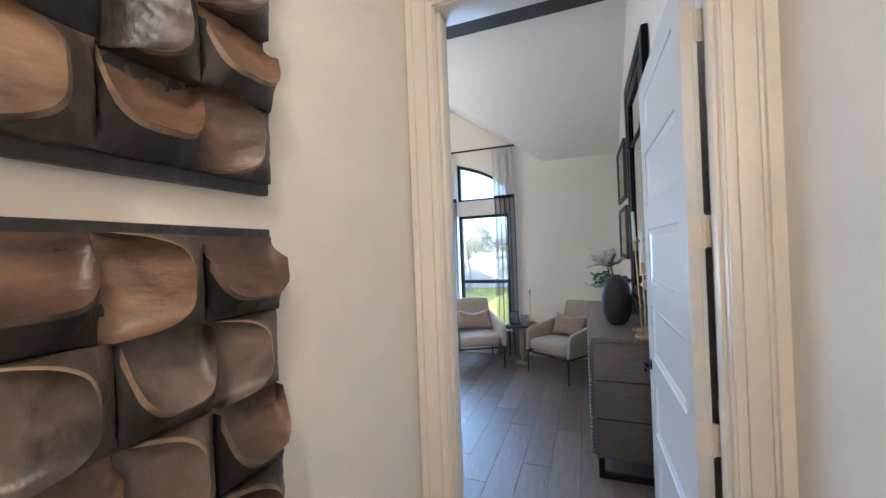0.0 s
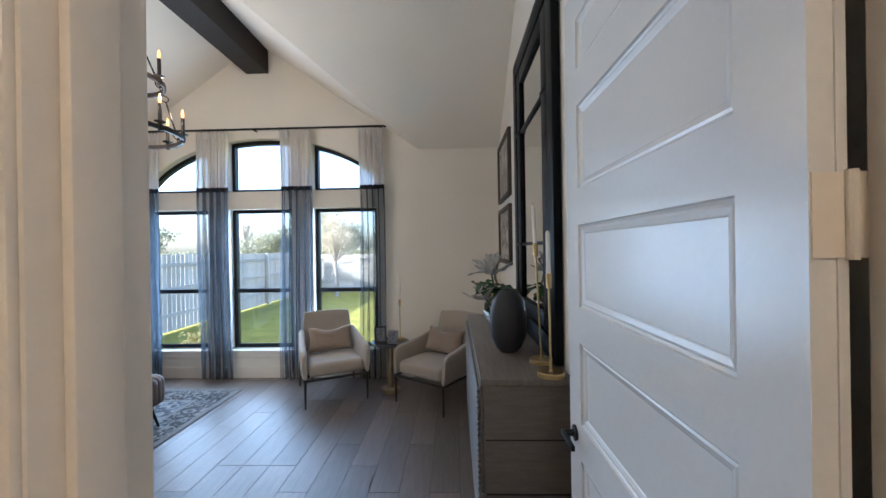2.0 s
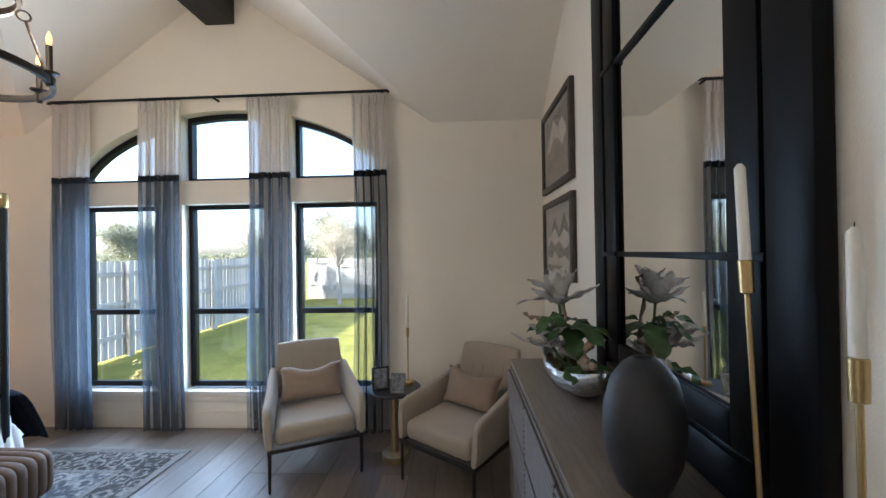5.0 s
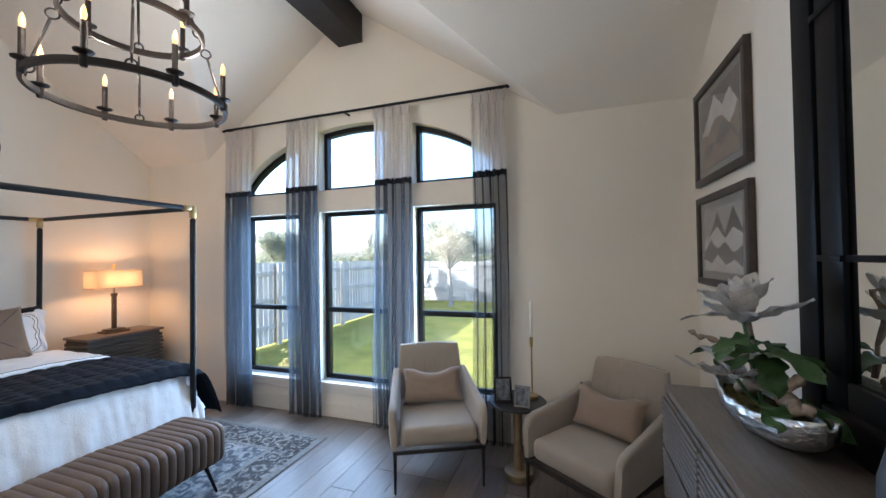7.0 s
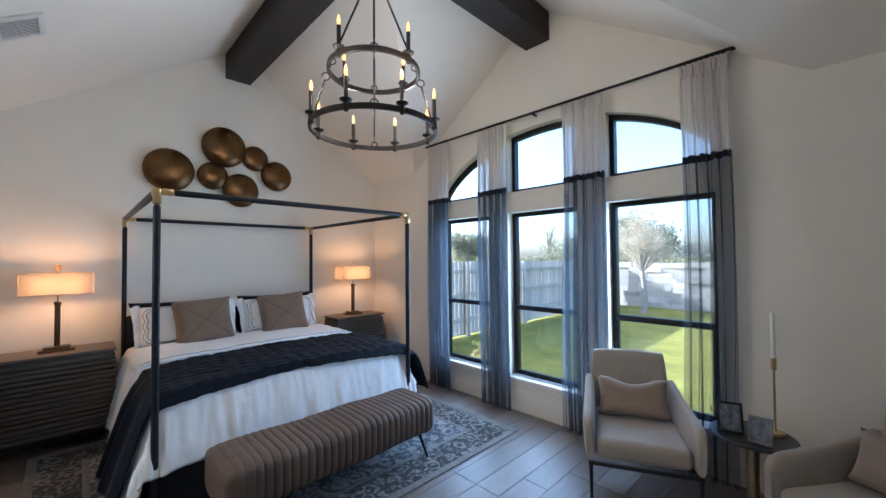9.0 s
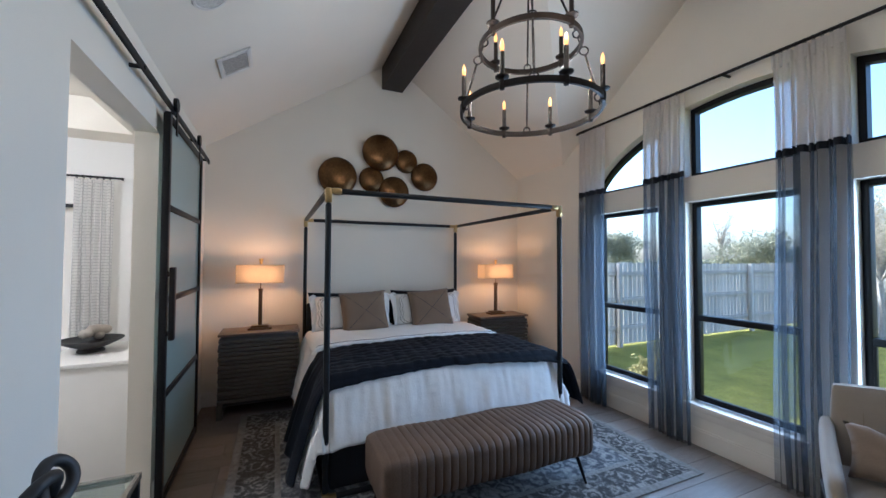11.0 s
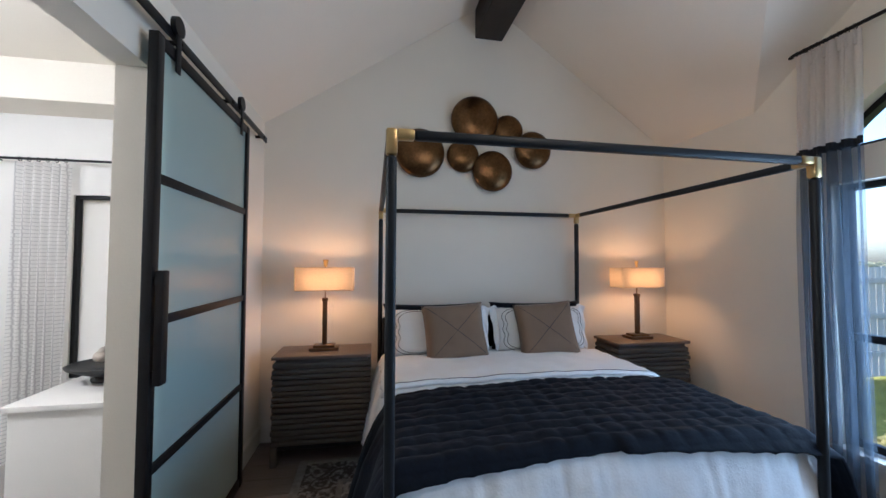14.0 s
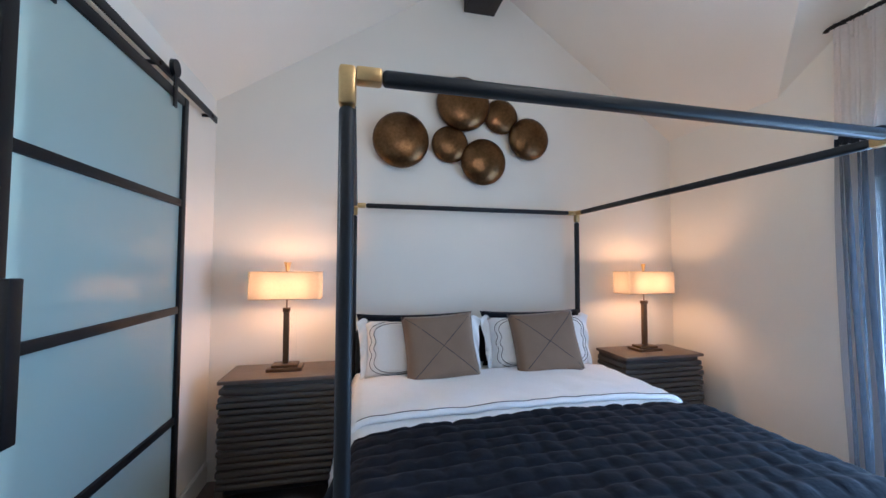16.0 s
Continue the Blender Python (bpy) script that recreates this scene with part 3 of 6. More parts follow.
# ---- bedroom: sliding door ----
def sliding_door():
    x0, x1, z0, z1, y = -4.70, -3.53, 0.02, 2.53, 1.11
    d = tagged(thing("door_1", (0, 0, 0), 0, "black steel barn door with frosted glass, slid open beside the bathroom opening", "door"), kind="structure")
    f = 0.05
    for a, b in ((x0, x0 + f), (x1 - f, x1)):
        bm = B()
        box(bm, a, b, y - 0.02, y + 0.02, z0, z1, 0.003)
        part("stile", bm, BLACK, d)
    for za, zb in ((z0, z0 + 0.06), (0.685, 0.725), (1.295, 1.335), (1.9, 1.94), (z1 - 0.05, z1)):
        bm = B()
        box(bm, x0 + f, x1 - f, y - 0.018, y + 0.018, za, zb, 0.003)
        part("glazing_rail", bm, BLACK, d)
    for za, zb in ((z0 + 0.06, 0.685), (0.725, 1.295), (1.335, 1.9), (1.94, z1 - 0.05)):
        bm = B()
        box(bm, x0 + f, x1 - f, y - 0.004, y + 0.004, za, zb)
        part("pane", bm, FROST, d)
    bm = B()
    box(bm, x1 - 0.052, x1 - 0.004, y + 0.03, y + 0.062, 1.06, 1.53, 0.004)
    box(bm, x1 - 0.042, x1 - 0.014, y + 0.0205, y + 0.0298, 1.09, 1.12)
    box(bm, x1 - 0.042, x1 - 0.014, y + 0.0205, y + 0.0298, 1.47, 1.5)
    part("pull_handle", bm, BLACK, d)
    t = tagged(thing("door_track", (0, 0, 0), 0, "black steel sliding door track fixed above the opening", "rail"), kind="structure")
    bm = B()
    box(bm, -5.19, -2.3, y - 0.006, y + 0.006, 2.575, 2.62, 0.002)
    part("track_bar", bm, BLACK, t)
    for x in (-5.1, -4.4, -3.75, -3.05, -2.4):
        bm = B()
        rod(bm, (x, SOUTH, 2.597), (x, y + 0.012, 2.597), 0.012, 12)
        part("stand_off", bm, BLACK, t)
    for x in (-4.52, -3.68):
        bm = B()
        rod(bm, (x, y + 0.008, 2.635), (x, y + 0.03, 2.635), 0.045, 24)
        part("roller", bm, BLACK, d)
        bm = B()
        box(bm, x - 0.02, x + 0.02, y + 0.0205, y + 0.028, 2.42, 2.66, 0.002)
        part("hanger_strap", bm, BLACK, d)


sliding_door()

# ---- bedroom: bedding ----
LINEN = material("white_linen", (0.84, 0.84, 0.84), 0.85, vary=0.04, scale=5, bump=0.003, fine=90, sheen=0.2)
NAVY = material("navy_velvet", (0.004, 0.006, 0.012), 0.75, vary=0.35, scale=9, bump=0.003, fine=60, sheen=0.03, spec=0.12)
SUEDE = material("brown_suede", (0.19, 0.127, 0.08), 0.85, vary=0.12, scale=6, bump=0.002, fine=150, sheen=0.2)
PIPING = material("dark_piping", (0.02, 0.022, 0.03), 0.7)
MX0, MX1, MY0, MY1, MZ = -5.2, -3.27, 2.09, 4.03, 0.745
MYC = (MY0 + MY1) / 2


def drape(a, b, top, flare, quilt=0.0, bulge=0.0):
    """A cloth over the mattress: a runs from the head, b across from the middle, both in metres along the cloth."""
    length, half = MX1 - MX0, (MY1 - MY0) / 2
    dx, dy = max(0.0, a - length + 0.06), max(0.0, abs(b) - half + 0.06)
    s = math.copysign(1, b)
    d = (dx ** 8 + dy ** 8) ** 0.125
    x, y = MX0 + min(a, length - 0.06), MYC + s * min(abs(b), half - 0.06)
    out = 0.075 * (1 - math.exp(-d / 0.06)) + bulge * (1.0 if s > 0 else 0.3) * (1 - math.exp(-d / 0.28)) + flare * max(0.0, d - 0.1)
    drop = max(0.0, d - 0.075 * (1 - math.exp(-d / 0.075))) if d else 0.0
    if d:
        x += out * (dx / d) ** 0.8 if dx else 0
        y += s * out * (dy / d) ** 0.8 if dy else 0
    fold = 0.02 * min(1.0, d / 0.3) * math.sin((b if dx > dy else a) * 21 + 2 * math.sin((b if dx > dy else a) * 5)) if d > 0.05 else 0
    if dx > dy:
        x += fold * 0.3
    else:
        y += s * fold
    if d > 0.05 and not quilt:
        crease = 0.009 * noise.noise(Vector((a * 1.5, b * 17 if dx > dy else a * 17, d * 2))) + 0.007 * noise.noise(Vector((a * 3, b * 38 if dx > dy else a * 38, d * 4))) + 0.004 * noise.noise(Vector((a * 30, b * 30, d * 30)))
        x += crease * (dx > dy)
        y += s * crease * (dx <= dy)
    soft = 0.012 * noise.noise(Vector((a * 3.1, b * 2.7, top))) + 0.009 * noise.noise(Vector((a * 8, b * 9, top))) + 0.004 * noise.noise(Vector((a * 24, b * 17, top))) + (0 if quilt else 0.005 * abs(noise.noise(Vector((a * 13 + 2 * b, b * 6, 9)))))
    if quilt:
        soft += quilt * abs(math.sin(a * math.pi / 0.085)) ** 0.5 * abs(math.sin((b + 0.03 * math.sin(a * 4)) * math.pi / 0.105)) ** 0.4 + 0.003 * noise.noise(Vector((a * 30, b * 22, 3)))
    puff = 0.035 * max(0.0, 1 - (b / half) ** 2) ** 0.5
    return (x, y, max(0.02, top + puff - drop + soft * (1 if d < 0.05 else 0.6)))


def cloth(nu, nv, a0, a1, b0, b1, top, flare, quilt=0.0, skew=0.0, bulge=0.0):
    bm = B()
    sheet(bm, nu, nv, lambda u, v: drape(a0 + (a1 - a0) * u + skew * abs(b0 + (b1 - b0) * v), b0 + (b1 - b0) * v, top, flare, quilt, bulge))
    bmesh.ops.recalc_face_normals(bm, faces=bm.faces)
    return bm


def thicken(ob, t):
    m = ob.modifiers.new("thickness", "SOLIDIFY")
    m.thickness, m.offset = t, 0
    return ob


bm = B()
box(bm, MX0 + 0.02, MX1 - 0.03, MY0 + 0.03, MY1 - 0.03, 0.011, 0.36, 0.02)
tagged(new("bed_base", mesh("bed_base", bm, PIPING, 35)), "black fabric bed base under the mattress", "bed base")
bm = B()
box(bm, MX0, MX1 - 0.02, MY0 + 0.01, MY1 - 0.01, 0.362, MZ - 0.01, 0.06, 4)
tagged(new("mattress", mesh("mattress", bm, LINEN, 35)), "thick white mattress on the canopy bed", "mattress")
ob = new("duvet", mesh("duvet", cloth(120, 160, 0.0, 2.36, -1.6, 1.3, MZ, 0.2), LINEN, 0))
thicken(tagged(ob, "white linen duvet hanging over the sides of the bed", "duvet"), 0.02)
thicken(part("turn_down", cloth(30, 90, 0.3, 1.0, -1.02, 1.02, MZ + 0.03, 0.1), LINEN, ob, "folded-back linen edge", smooth=0), 0.026)
fold_line = B()
pipe(fold_line, [Vector(drape(0.975, -1.0 + 2.0 * k / 80, MZ + 0.03, 0.1)) + Vector((0, 0, 0.0145)) for k in range(81)], 0.0024, 5)
part("piping", fold_line, PIPING, ob, "dark piping along the fold")
ob = new("throw_blanket", mesh("throw_blanket", cloth(110, 230, 1.12, 1.96, -1.64, 1.46, MZ + 0.033, 0.26, 0.013, skew=0.06, bulge=0.15), NAVY, 0))
thicken(tagged(ob, "navy quilted velvet throw laid across the foot of the bed", "blanket"), 0.014)


def back_pillow(y):
    """A dark pillow behind the others, its pointed corners showing."""
    p = thing("back_pillow", (-5.1, y, MZ + 0.035), 0, "black velvet pillow behind the white pillows against the wall", "pillow", "black back pillows")
    bm = cushion(B(), 0.9, 0.43, 0.15, 0.09, 16, 0.006, y)
    bmesh.ops.rotate(bm, verts=bm.verts, cent=(0, 0, 0), matrix=Matrix.Rotation(radians(-9), 3, "X"))
    bmesh.ops.rotate(bm, verts=bm.verts, cent=(0, 0, 0), matrix=Matrix.Rotation(radians(90), 3, "Z"))
    part("cover", bm, NAVY, p, smooth=0)


back_pillow(2.55)
back_pillow(3.52)


def sham(y, w, tilt):
    p = thing("pillow", (-4.95, y, MZ + 0.035), 0, "white linen pillow with dark embroidered lines, leaning on black pillows", "pillow", "white pillows")
    tall, deep, seed = 0.4, 0.19, y
    turn = Matrix.Rotation(radians(90), 3, "Z") @ Matrix.Rotation(radians(tilt), 3, "X")
    bm = cushion(B(), w, tall, deep, 0.05, 18, 0.008, seed)
    bmesh.ops.transform(bm, verts=bm.verts, matrix=turn.to_4x4())
    part("cover", bm, LINEN, p, smooth=0)
    for inset in (0.83, 0.9):
        pts = []
        for k in range(121):
            g = 2 * math.pi * k / 120
            q = (abs(math.cos(g)) ** 8 + abs(math.sin(g)) ** 8) ** (-1 / 8) * (inset + 0.018 * math.cos(g * 12))
            a, c = q * math.cos(g), q * math.sin(g)
            bulk = (max(0.0, 1 - a ** 4) * max(0.0, 1 - c ** 4)) ** 0.4
            pts.append(turn @ Vector((a * w / 2, -deep / 2 * bulk - 0.006, tall / 2 + c * tall / 2)))
        bm = B()
        pipe(bm, pts, 0.0022, 5)
        part("embroidery", bm, PIPING, p, "dark scalloped embroidery")
    for s in (-1, 1):
        bm = B()
        sheet(bm, 14, 20, lambda u, v: turn @ Vector((s * (w / 2 - 0.02 + (0.045 + 0.035 * v ** 3) * u), 0.014 * math.sin(v * 14 + u * 3) * u, 0.01 + 0.4 * v + 0.012 * math.sin(u * 5))))
        thicken(part("flange", bm, LINEN, p, smooth=0), 0.006)
    return p


sham(2.57, 0.82, -16)
sham(3.5, 0.82, -16)


def square_pillow(y, lean, roll):
    p = thing("square_pillow", (-4.78, y, MZ + 0.03), lean, "square brown suede pillow with crossed stitching leaning on the white pillows", "pillow", "brown square pillows")
    m = Matrix.Rotation(radians(90), 3, "Z") @ Matrix.Rotation(radians(-20), 3, "X") @ Matrix.Rotation(radians(roll), 3, "Y")
    bm = cushion(B(), 0.53, 0.47, 0.16, 0.05, 18, 0.006, y)
    bmesh.ops.transform(bm, verts=bm.verts, matrix=m.to_4x4())
    part("cover", bm, SUEDE, p, smooth=0)
    for s in (-1, 1):
        bm = B()
        pts = []
        for k in range(25):
            a = -0.93 + 1.86 * k / 24
            q = (max(0, 1 - a ** 4) ** 2) ** 0.5
            pts.append(m @ Vector((a * 0.265 * 0.97, -0.08 * q ** 0.8 - 0.001, 0.235 + s * a * 0.235 * 0.97)))
        pipe(bm, pts, 0.0022, 5)
        part("stitching", bm, PIPING, p, "dark cross stitching")
    return p


square_pillow(2.70, 4, -2.5)
square_pillow(3.50, -4, -4)

# ---- bedroom: bench ----
BROWN = material("brown_leather", (0.115, 0.074, 0.049), 0.6, vary=0.3, scale=6, bump=0.002, fine=140)


def bench():
    x0, x1, y0, y1, z0, z1 = -3.1, -2.62, 2.31, 3.84, 0.19, 0.47
    b = thing("bench", ((x0 + x1) / 2, (y0 + y1) / 2, 0.012), 0, "brown leather bench with stitched channels at the foot of the bed", "bench")
    hw, hl, h = (x1 - x0) / 2, (y1 - y0) / 2, z1 - z0
    ribs, n = 30, 300
    bm = B()

    def f(u, v):
        y = -hl + 2 * hl * v
        g = 2 * math.pi * u
        end = min(1.0, (hl - abs(y)) / 0.09)
        k = 0.86 + 0.14 * math.sqrt(max(0.0, 1 - (1 - end) ** 2))
        rib = 0.01 * (abs(math.sin(math.pi * ribs * v)) ** 0.4 - 1) * (1 if 0.1 < v else 0.25)
        c, s = math.cos(g), math.sin(g)
        px, pz = (math.copysign(abs(c) ** 0.34, c), math.copysign(abs(s) ** 0.4, s))
        sag = 0.006 * math.sin(y * 9) + 0.004 * noise.noise(Vector((px, y * 6, pz)))
        return (px * (hw * k + rib), y, z0 + h / 2 + pz * (h / 2 * k + rib + sag))

    g = sheet(bm, 36, n, f, closed=True)
    bm.faces.new([r[0] for r in g]), bm.faces.new([r[-1] for r in g][::-1])
    bmesh.ops.recalc_face_normals(bm, faces=bm.faces)
    part("cushion", bm, BROWN, b, smooth=60)
    for sx in (-1, 1):
        for sy in (-1, 1):
            bm = B()
            rod(bm, (sx * 0.17, sy * (hl - 0.12), 0.21), (sx * 0.19, sy * (hl - 0.05), 0.0), 0.014, 10, 0.009)
            part("leg", bm, BLACK, b)
    return b


bench()

# ---- bedroom: rug ----
def rug_material(name, scale, stops, fade):
    """Worn damask: rosettes of warped rings, rubbed away by fine noise."""
    m = material(name, (0.3, 0.3, 0.3), 0.95, vary=0.2, scale=10, bump=0.004, fine=220)
    t = m.node_tree
    b = t.nodes["Principled BSDF"]
    co = t.nodes.new("ShaderNodeTexCoord")
    warp = t.nodes.new("ShaderNodeTexNoise")
    warp.inputs["Scale"].default_value, warp.inputs["Detail"].default_value = 11, 3
    vec = t.nodes.new("ShaderNodeVectorMath")
    vec.operation = "MULTIPLY_ADD"
    vec.inputs[1].default_value = (0.11, 0.11, 0)
    t.links.new(co.outputs["Object"], warp.inputs["Vector"])
    t.links.new(warp.outputs["Color"], vec.inputs[0])
    t.links.new(co.outputs["Object"], vec.inputs[2])
    vor = t.nodes.new("ShaderNodeTexVoronoi")
    vor.inputs["Scale"].default_value, vor.inputs["Randomness"].default_value = scale, 0.75
    t.links.new(vec.outputs[0], vor.inputs["Vector"])

    def maths(kind, first, second, third=None):
        n = t.nodes.new("ShaderNodeMath")
        n.operation = kind
        for socket, value in zip(n.inputs, (first, second, third)):
            if isinstance(value, (int, float)):
                socket.default_value = value
            elif value is not None:
                t.links.new(value, socket)
        return n.outputs[0]

    rings = maths("MULTIPLY_ADD", maths("SINE", maths("MULTIPLY", vor.outputs["Distance"], 17.0), 0), 0.15, 0.5)
    worn, broad = t.nodes.new("ShaderNodeTexNoise"), t.nodes.new("ShaderNodeTexNoise")
    worn.inputs["Scale"].default_value, worn.inputs["Detail"].default_value, worn.inputs["Roughness"].default_value = 34, 10, 0.7
    broad.inputs["Scale"].default_value, broad.inputs["Detail"].default_value = 1.6, 3
    for n in (worn, broad):
        t.links.new(co.outputs["Object"], n.inputs["Vector"])
    total = maths("ADD", maths("MULTIPLY_ADD", worn.outputs["Fac"], 1.3, -0.65), rings)
    total = maths("ADD", total, maths("MULTIPLY_ADD", broad.outputs["Fac"], fade, -fade / 2))
    ramp = t.nodes.new("ShaderNodeValToRGB")
    e = ramp.color_ramp.elements
    e[0].position, e[0].color = stops[0]
    e[1].position, e[1].color = stops[-1]
    for pos, col in stops[1:-1]:
        e.new(pos).color = col
    t.links.new(total, ramp.inputs["Fac"])
    t.links.new(ramp.outputs["Color"], b.inputs["Base Color"])
    return m


RUG = rug_material("woven_rug", 7.0, ((0.3, (0.05, 0.052, 0.06, 1)), (0.48, (0.12, 0.123, 0.13, 1)), (0.58, (0.21, 0.205, 0.2, 1)), (0.82, (0.31, 0.295, 0.27, 1))), 0.5)
RUGBAND = rug_material("rug_band", 8.5, ((0.34, (0.034, 0.031, 0.03, 1)), (0.5, (0.07, 0.066, 0.064, 1)), (0.62, (0.17, 0.16, 0.148, 1)), (0.85, (0.29, 0.27, 0.24, 1))), 0.4)
RUGEDGE = material("rug_border", (0.17, 0.16, 0.15), 0.95, vary=0.5, scale=30, bump=0.004, fine=200)
rug = thing("rug", (-3.69, 3.085, 0), 0, "distressed grey and cream patterned rug under the bed", "rug")
bm = B()
box(bm, -0.92, 0.92, -1.265, 1.265, 0.001, 0.0108, 0.003)
part("field", bm, RUG, rug)


def rug_ring(name, half_x, half_y, wide, top, mat, label):
    bm = B()
    for a in ((-half_x, half_x, -half_y, -half_y + wide), (-half_x, half_x, half_y - wide, half_y), (-half_x, -half_x + wide, -half_y + wide, half_y - wide), (half_x - wide, half_x, -half_y + wide, half_y - wide)):
        box(bm, *a, 0.001, top, 0.002)
    part(name, bm, mat, rug, label)


rug_ring("border_band", 1.21, 1.555, 0.25, 0.0106, RUGBAND, "dark band of worn cream florals")
rug_ring("guard_stripe", 0.96, 1.305, 0.04, 0.0109, RUGEDGE, "plain worn grey stripe")
rug_ring("border", 1.27, 1.615, 0.06, 0.0098, RUGEDGE, "plain worn grey border")

# ---- bedroom: armchairs ----
CREAM = material("cream_upholstery", (0.35, 0.298, 0.24), 0.9, vary=0.07, scale=7, bump=0.002, fine=200, sheen=0.3)
TAN = material("tan_pillow_fabric", (0.27, 0.2, 0.145), 0.85, vary=0.1, scale=8, bump=0.002, fine=160, sheen=0.2)
SEATLEG = material("dark_chair_leg", (0.02, 0.016, 0.014), 0.4, 0.2, vary=0.2)


def armchair(at, turn):
    c = thing("armchair", (*at, 0), turn, "cream upholstered armchair with sloping arms on thin dark legs", "chair", "armchairs by the window")
    bm = B()

    def slab(u, v):
        g = 2 * math.pi * u
        q = (abs(math.cos(g)) ** 6 + abs(math.sin(g)) ** 6) ** (-1 / 6)
        z = 0.295 + 0.555 * min(1.0, v / 0.92)
        soft = math.sqrt(max(0.0, 1 - (max(0.0, v - 0.8) / 0.2) ** 2)) if v > 0.8 else 1.0
        half = (0.3 - 0.045 * v) * (0.93 + 0.07 * soft)
        bow = -0.025 * (1 - abs(math.cos(g) * q) ** 2)
        return (half * math.cos(g) * q, 0.275 + 0.105 * v ** 1.3 + (0.045 - 0.01 * v) * (0.25 + 0.75 * soft) * math.sin(g) * q - bow, z + 0.012 * soft * (v > 0.85) * (1 - (math.cos(g) * q) ** 2))

    g = sheet(bm, 40, 16, slab, closed=True)
    bm.faces.new([r[-1] for r in g]), bm.faces.new([r[0] for r in g][::-1])
    bmesh.ops.recalc_face_normals(bm, faces=bm.faces)
    part("backrest", bm, CREAM, c, smooth=60)
    for k in range(4):
        bm = B()
        x = -0.15 + 0.1 * k
        pipe(bm, [(x * (1 - 0.1 * v / 8), 0.275 + 0.105 * (v / 8) ** 1.3 - 0.0445 + 0.01 * v / 8 + 0.025 * (1 - (x / 0.28) ** 2), 0.47 + 0.35 * v / 8) for v in range(9)], 0.0016, 5)
        part("back_seam", bm, TAN, c, "stitched channel seam")
    for sx in (-1, 1):
        bm = B()

        def arm(u, v):
            g = 2 * math.pi * u
            q = (abs(math.cos(g)) ** 4 + abs(math.sin(g)) ** 4) ** (-1 / 4)
            f = min(1.0, v / 0.16)
            nose = math.sqrt(max(0.0, 1 - (1 - f) ** 2))
            top = 0.565 + 0.1 * v ** 1.5 - 0.05 * (1 - nose)
            mid, hh = (top + 0.295) / 2, (top - 0.295) / 2
            z = mid + hh * math.sin(g) * q
            out = 0.312 + 0.018 * (z - 0.295) / 0.3 * (1 - 0.6 * v) - 0.03 * v
            return (sx * out + (0.02 + 0.016 * nose) * math.cos(g) * q, -0.365 + 0.68 * v + 0.015 * (z - 0.295) / 0.3 * (v < 0.3), z)

        g = sheet(bm, 28, 24, arm, closed=True)
        bm.faces.new([r[-1] for r in g]), bm.faces.new([r[0] for r in g][::-1])
        bmesh.ops.recalc_face_normals(bm, faces=bm.faces)
        part("armrest", bm, CREAM, c, smooth=60)
    bm = B()
    box(bm, -0.275, 0.275, -0.36, 0.25, 0.3, 0.435, 0.045, 4)
    for v in bm.verts:
        if v.co.z > 0.4:
            v.co.z += 0.018 * (1 - (v.co.x / 0.28) ** 2) * (1 - (v.co.y / 0.4) ** 2)
    part("seat", bm, CREAM, c, smooth=60)
    bm = B()
    for a in ((-0.325, 0.325, -0.37, -0.35), (-0.325, 0.325, 0.29, 0.31), (-0.325, -0.305, -0.3498, 0.2898), (0.305, 0.325, -0.3498, 0.2898)):
        box(bm, *a, 0.268, 0.29, 0.002)
    part("seat_frame", bm, SEATLEG, c)
    for sx in (-1, 1):
        for y, k in ((-0.355, 0), (0.3, 0.07)):
            bm = B()
            rod(bm, (sx * 0.31, y, 0.29), (sx * 0.31, y + k, 0), 0.014, 10, 0.009)
            part("leg", bm, SEATLEG, c)
    return c


def lumbar(at, turn):
    a = radians(turn)
    p = thing("lumbar_pillow", (at[0] - 0.03 * math.sin(a), at[1] + 0.03 * math.cos(a), 0.452), turn, "tan lumbar pillow resting on the armchair seat", "pillow", "pillows on the armchairs")
    bm = cushion(B(), 0.49, 0.28, 0.13, 0.1, 16, 0.006, turn)
    for v in bm.verts:
        v.co.z -= 0.035 * max(0, 1 - (v.co.x / 0.15) ** 2) * (v.co.z / 0.28)
    bmesh.ops.rotate(bm, verts=bm.verts, cent=(0, 0, 0), matrix=Matrix.Rotation(radians(-22), 3, "X"))
    part("cover", bm, TAN, p, smooth=0)
    return p


for at, turn in (((-1.197 - 0.355 * 0.446, 4.298 + 0.355 * 0.895), 26.5), ((-0.35 + 0.355 * 0.588, 4.167 + 0.355 * 0.809), -36)):
    armchair(at, turn)
    lumbar(at, turn)

# ---- bedroom: side table and what stands on it ----
STONE = material("black_stone", (0.02, 0.02, 0.022), 0.3, vary=0.3, scale=10, bump=0.0008)
ANTIQUE = material("antique_gold", (0.42, 0.33, 0.2), 0.4, 0.9, vary=0.25, scale=16, bump=0.001)
TX, TY, TZ = -0.70, 4.62, 0.56
tb = thing("side_table", (TX, TY, 0), 0, "round black-topped side table on a gold pedestal between the armchairs", "side table")
part("tabletop", lathe(B(), ((0, TZ - 0.022), (0.2, TZ - 0.022), (0.21, TZ - 0.016), (0.21, TZ - 0.004), (0.206, TZ), (0, TZ)), 48), STONE, tb, "black stone top")
part("pedestal", lathe(B(), ((0.036, 0.03), (0.03, 0.3), (0.036, TZ - 0.0225)), 24), ANTIQUE, tb)
part("base", lathe(B(), ((0, 0), (0.1, 0), (0.105, 0.01), (0.1, 0.05), (0.06, 0.06), (0.036, 0.062)), 36), ANTIQUE, tb)
PHOTO = material("photo_print", (0.16, 0.17, 0.19), 0.25, vary=0.9, scale=14, bump=0.0, fine=30)
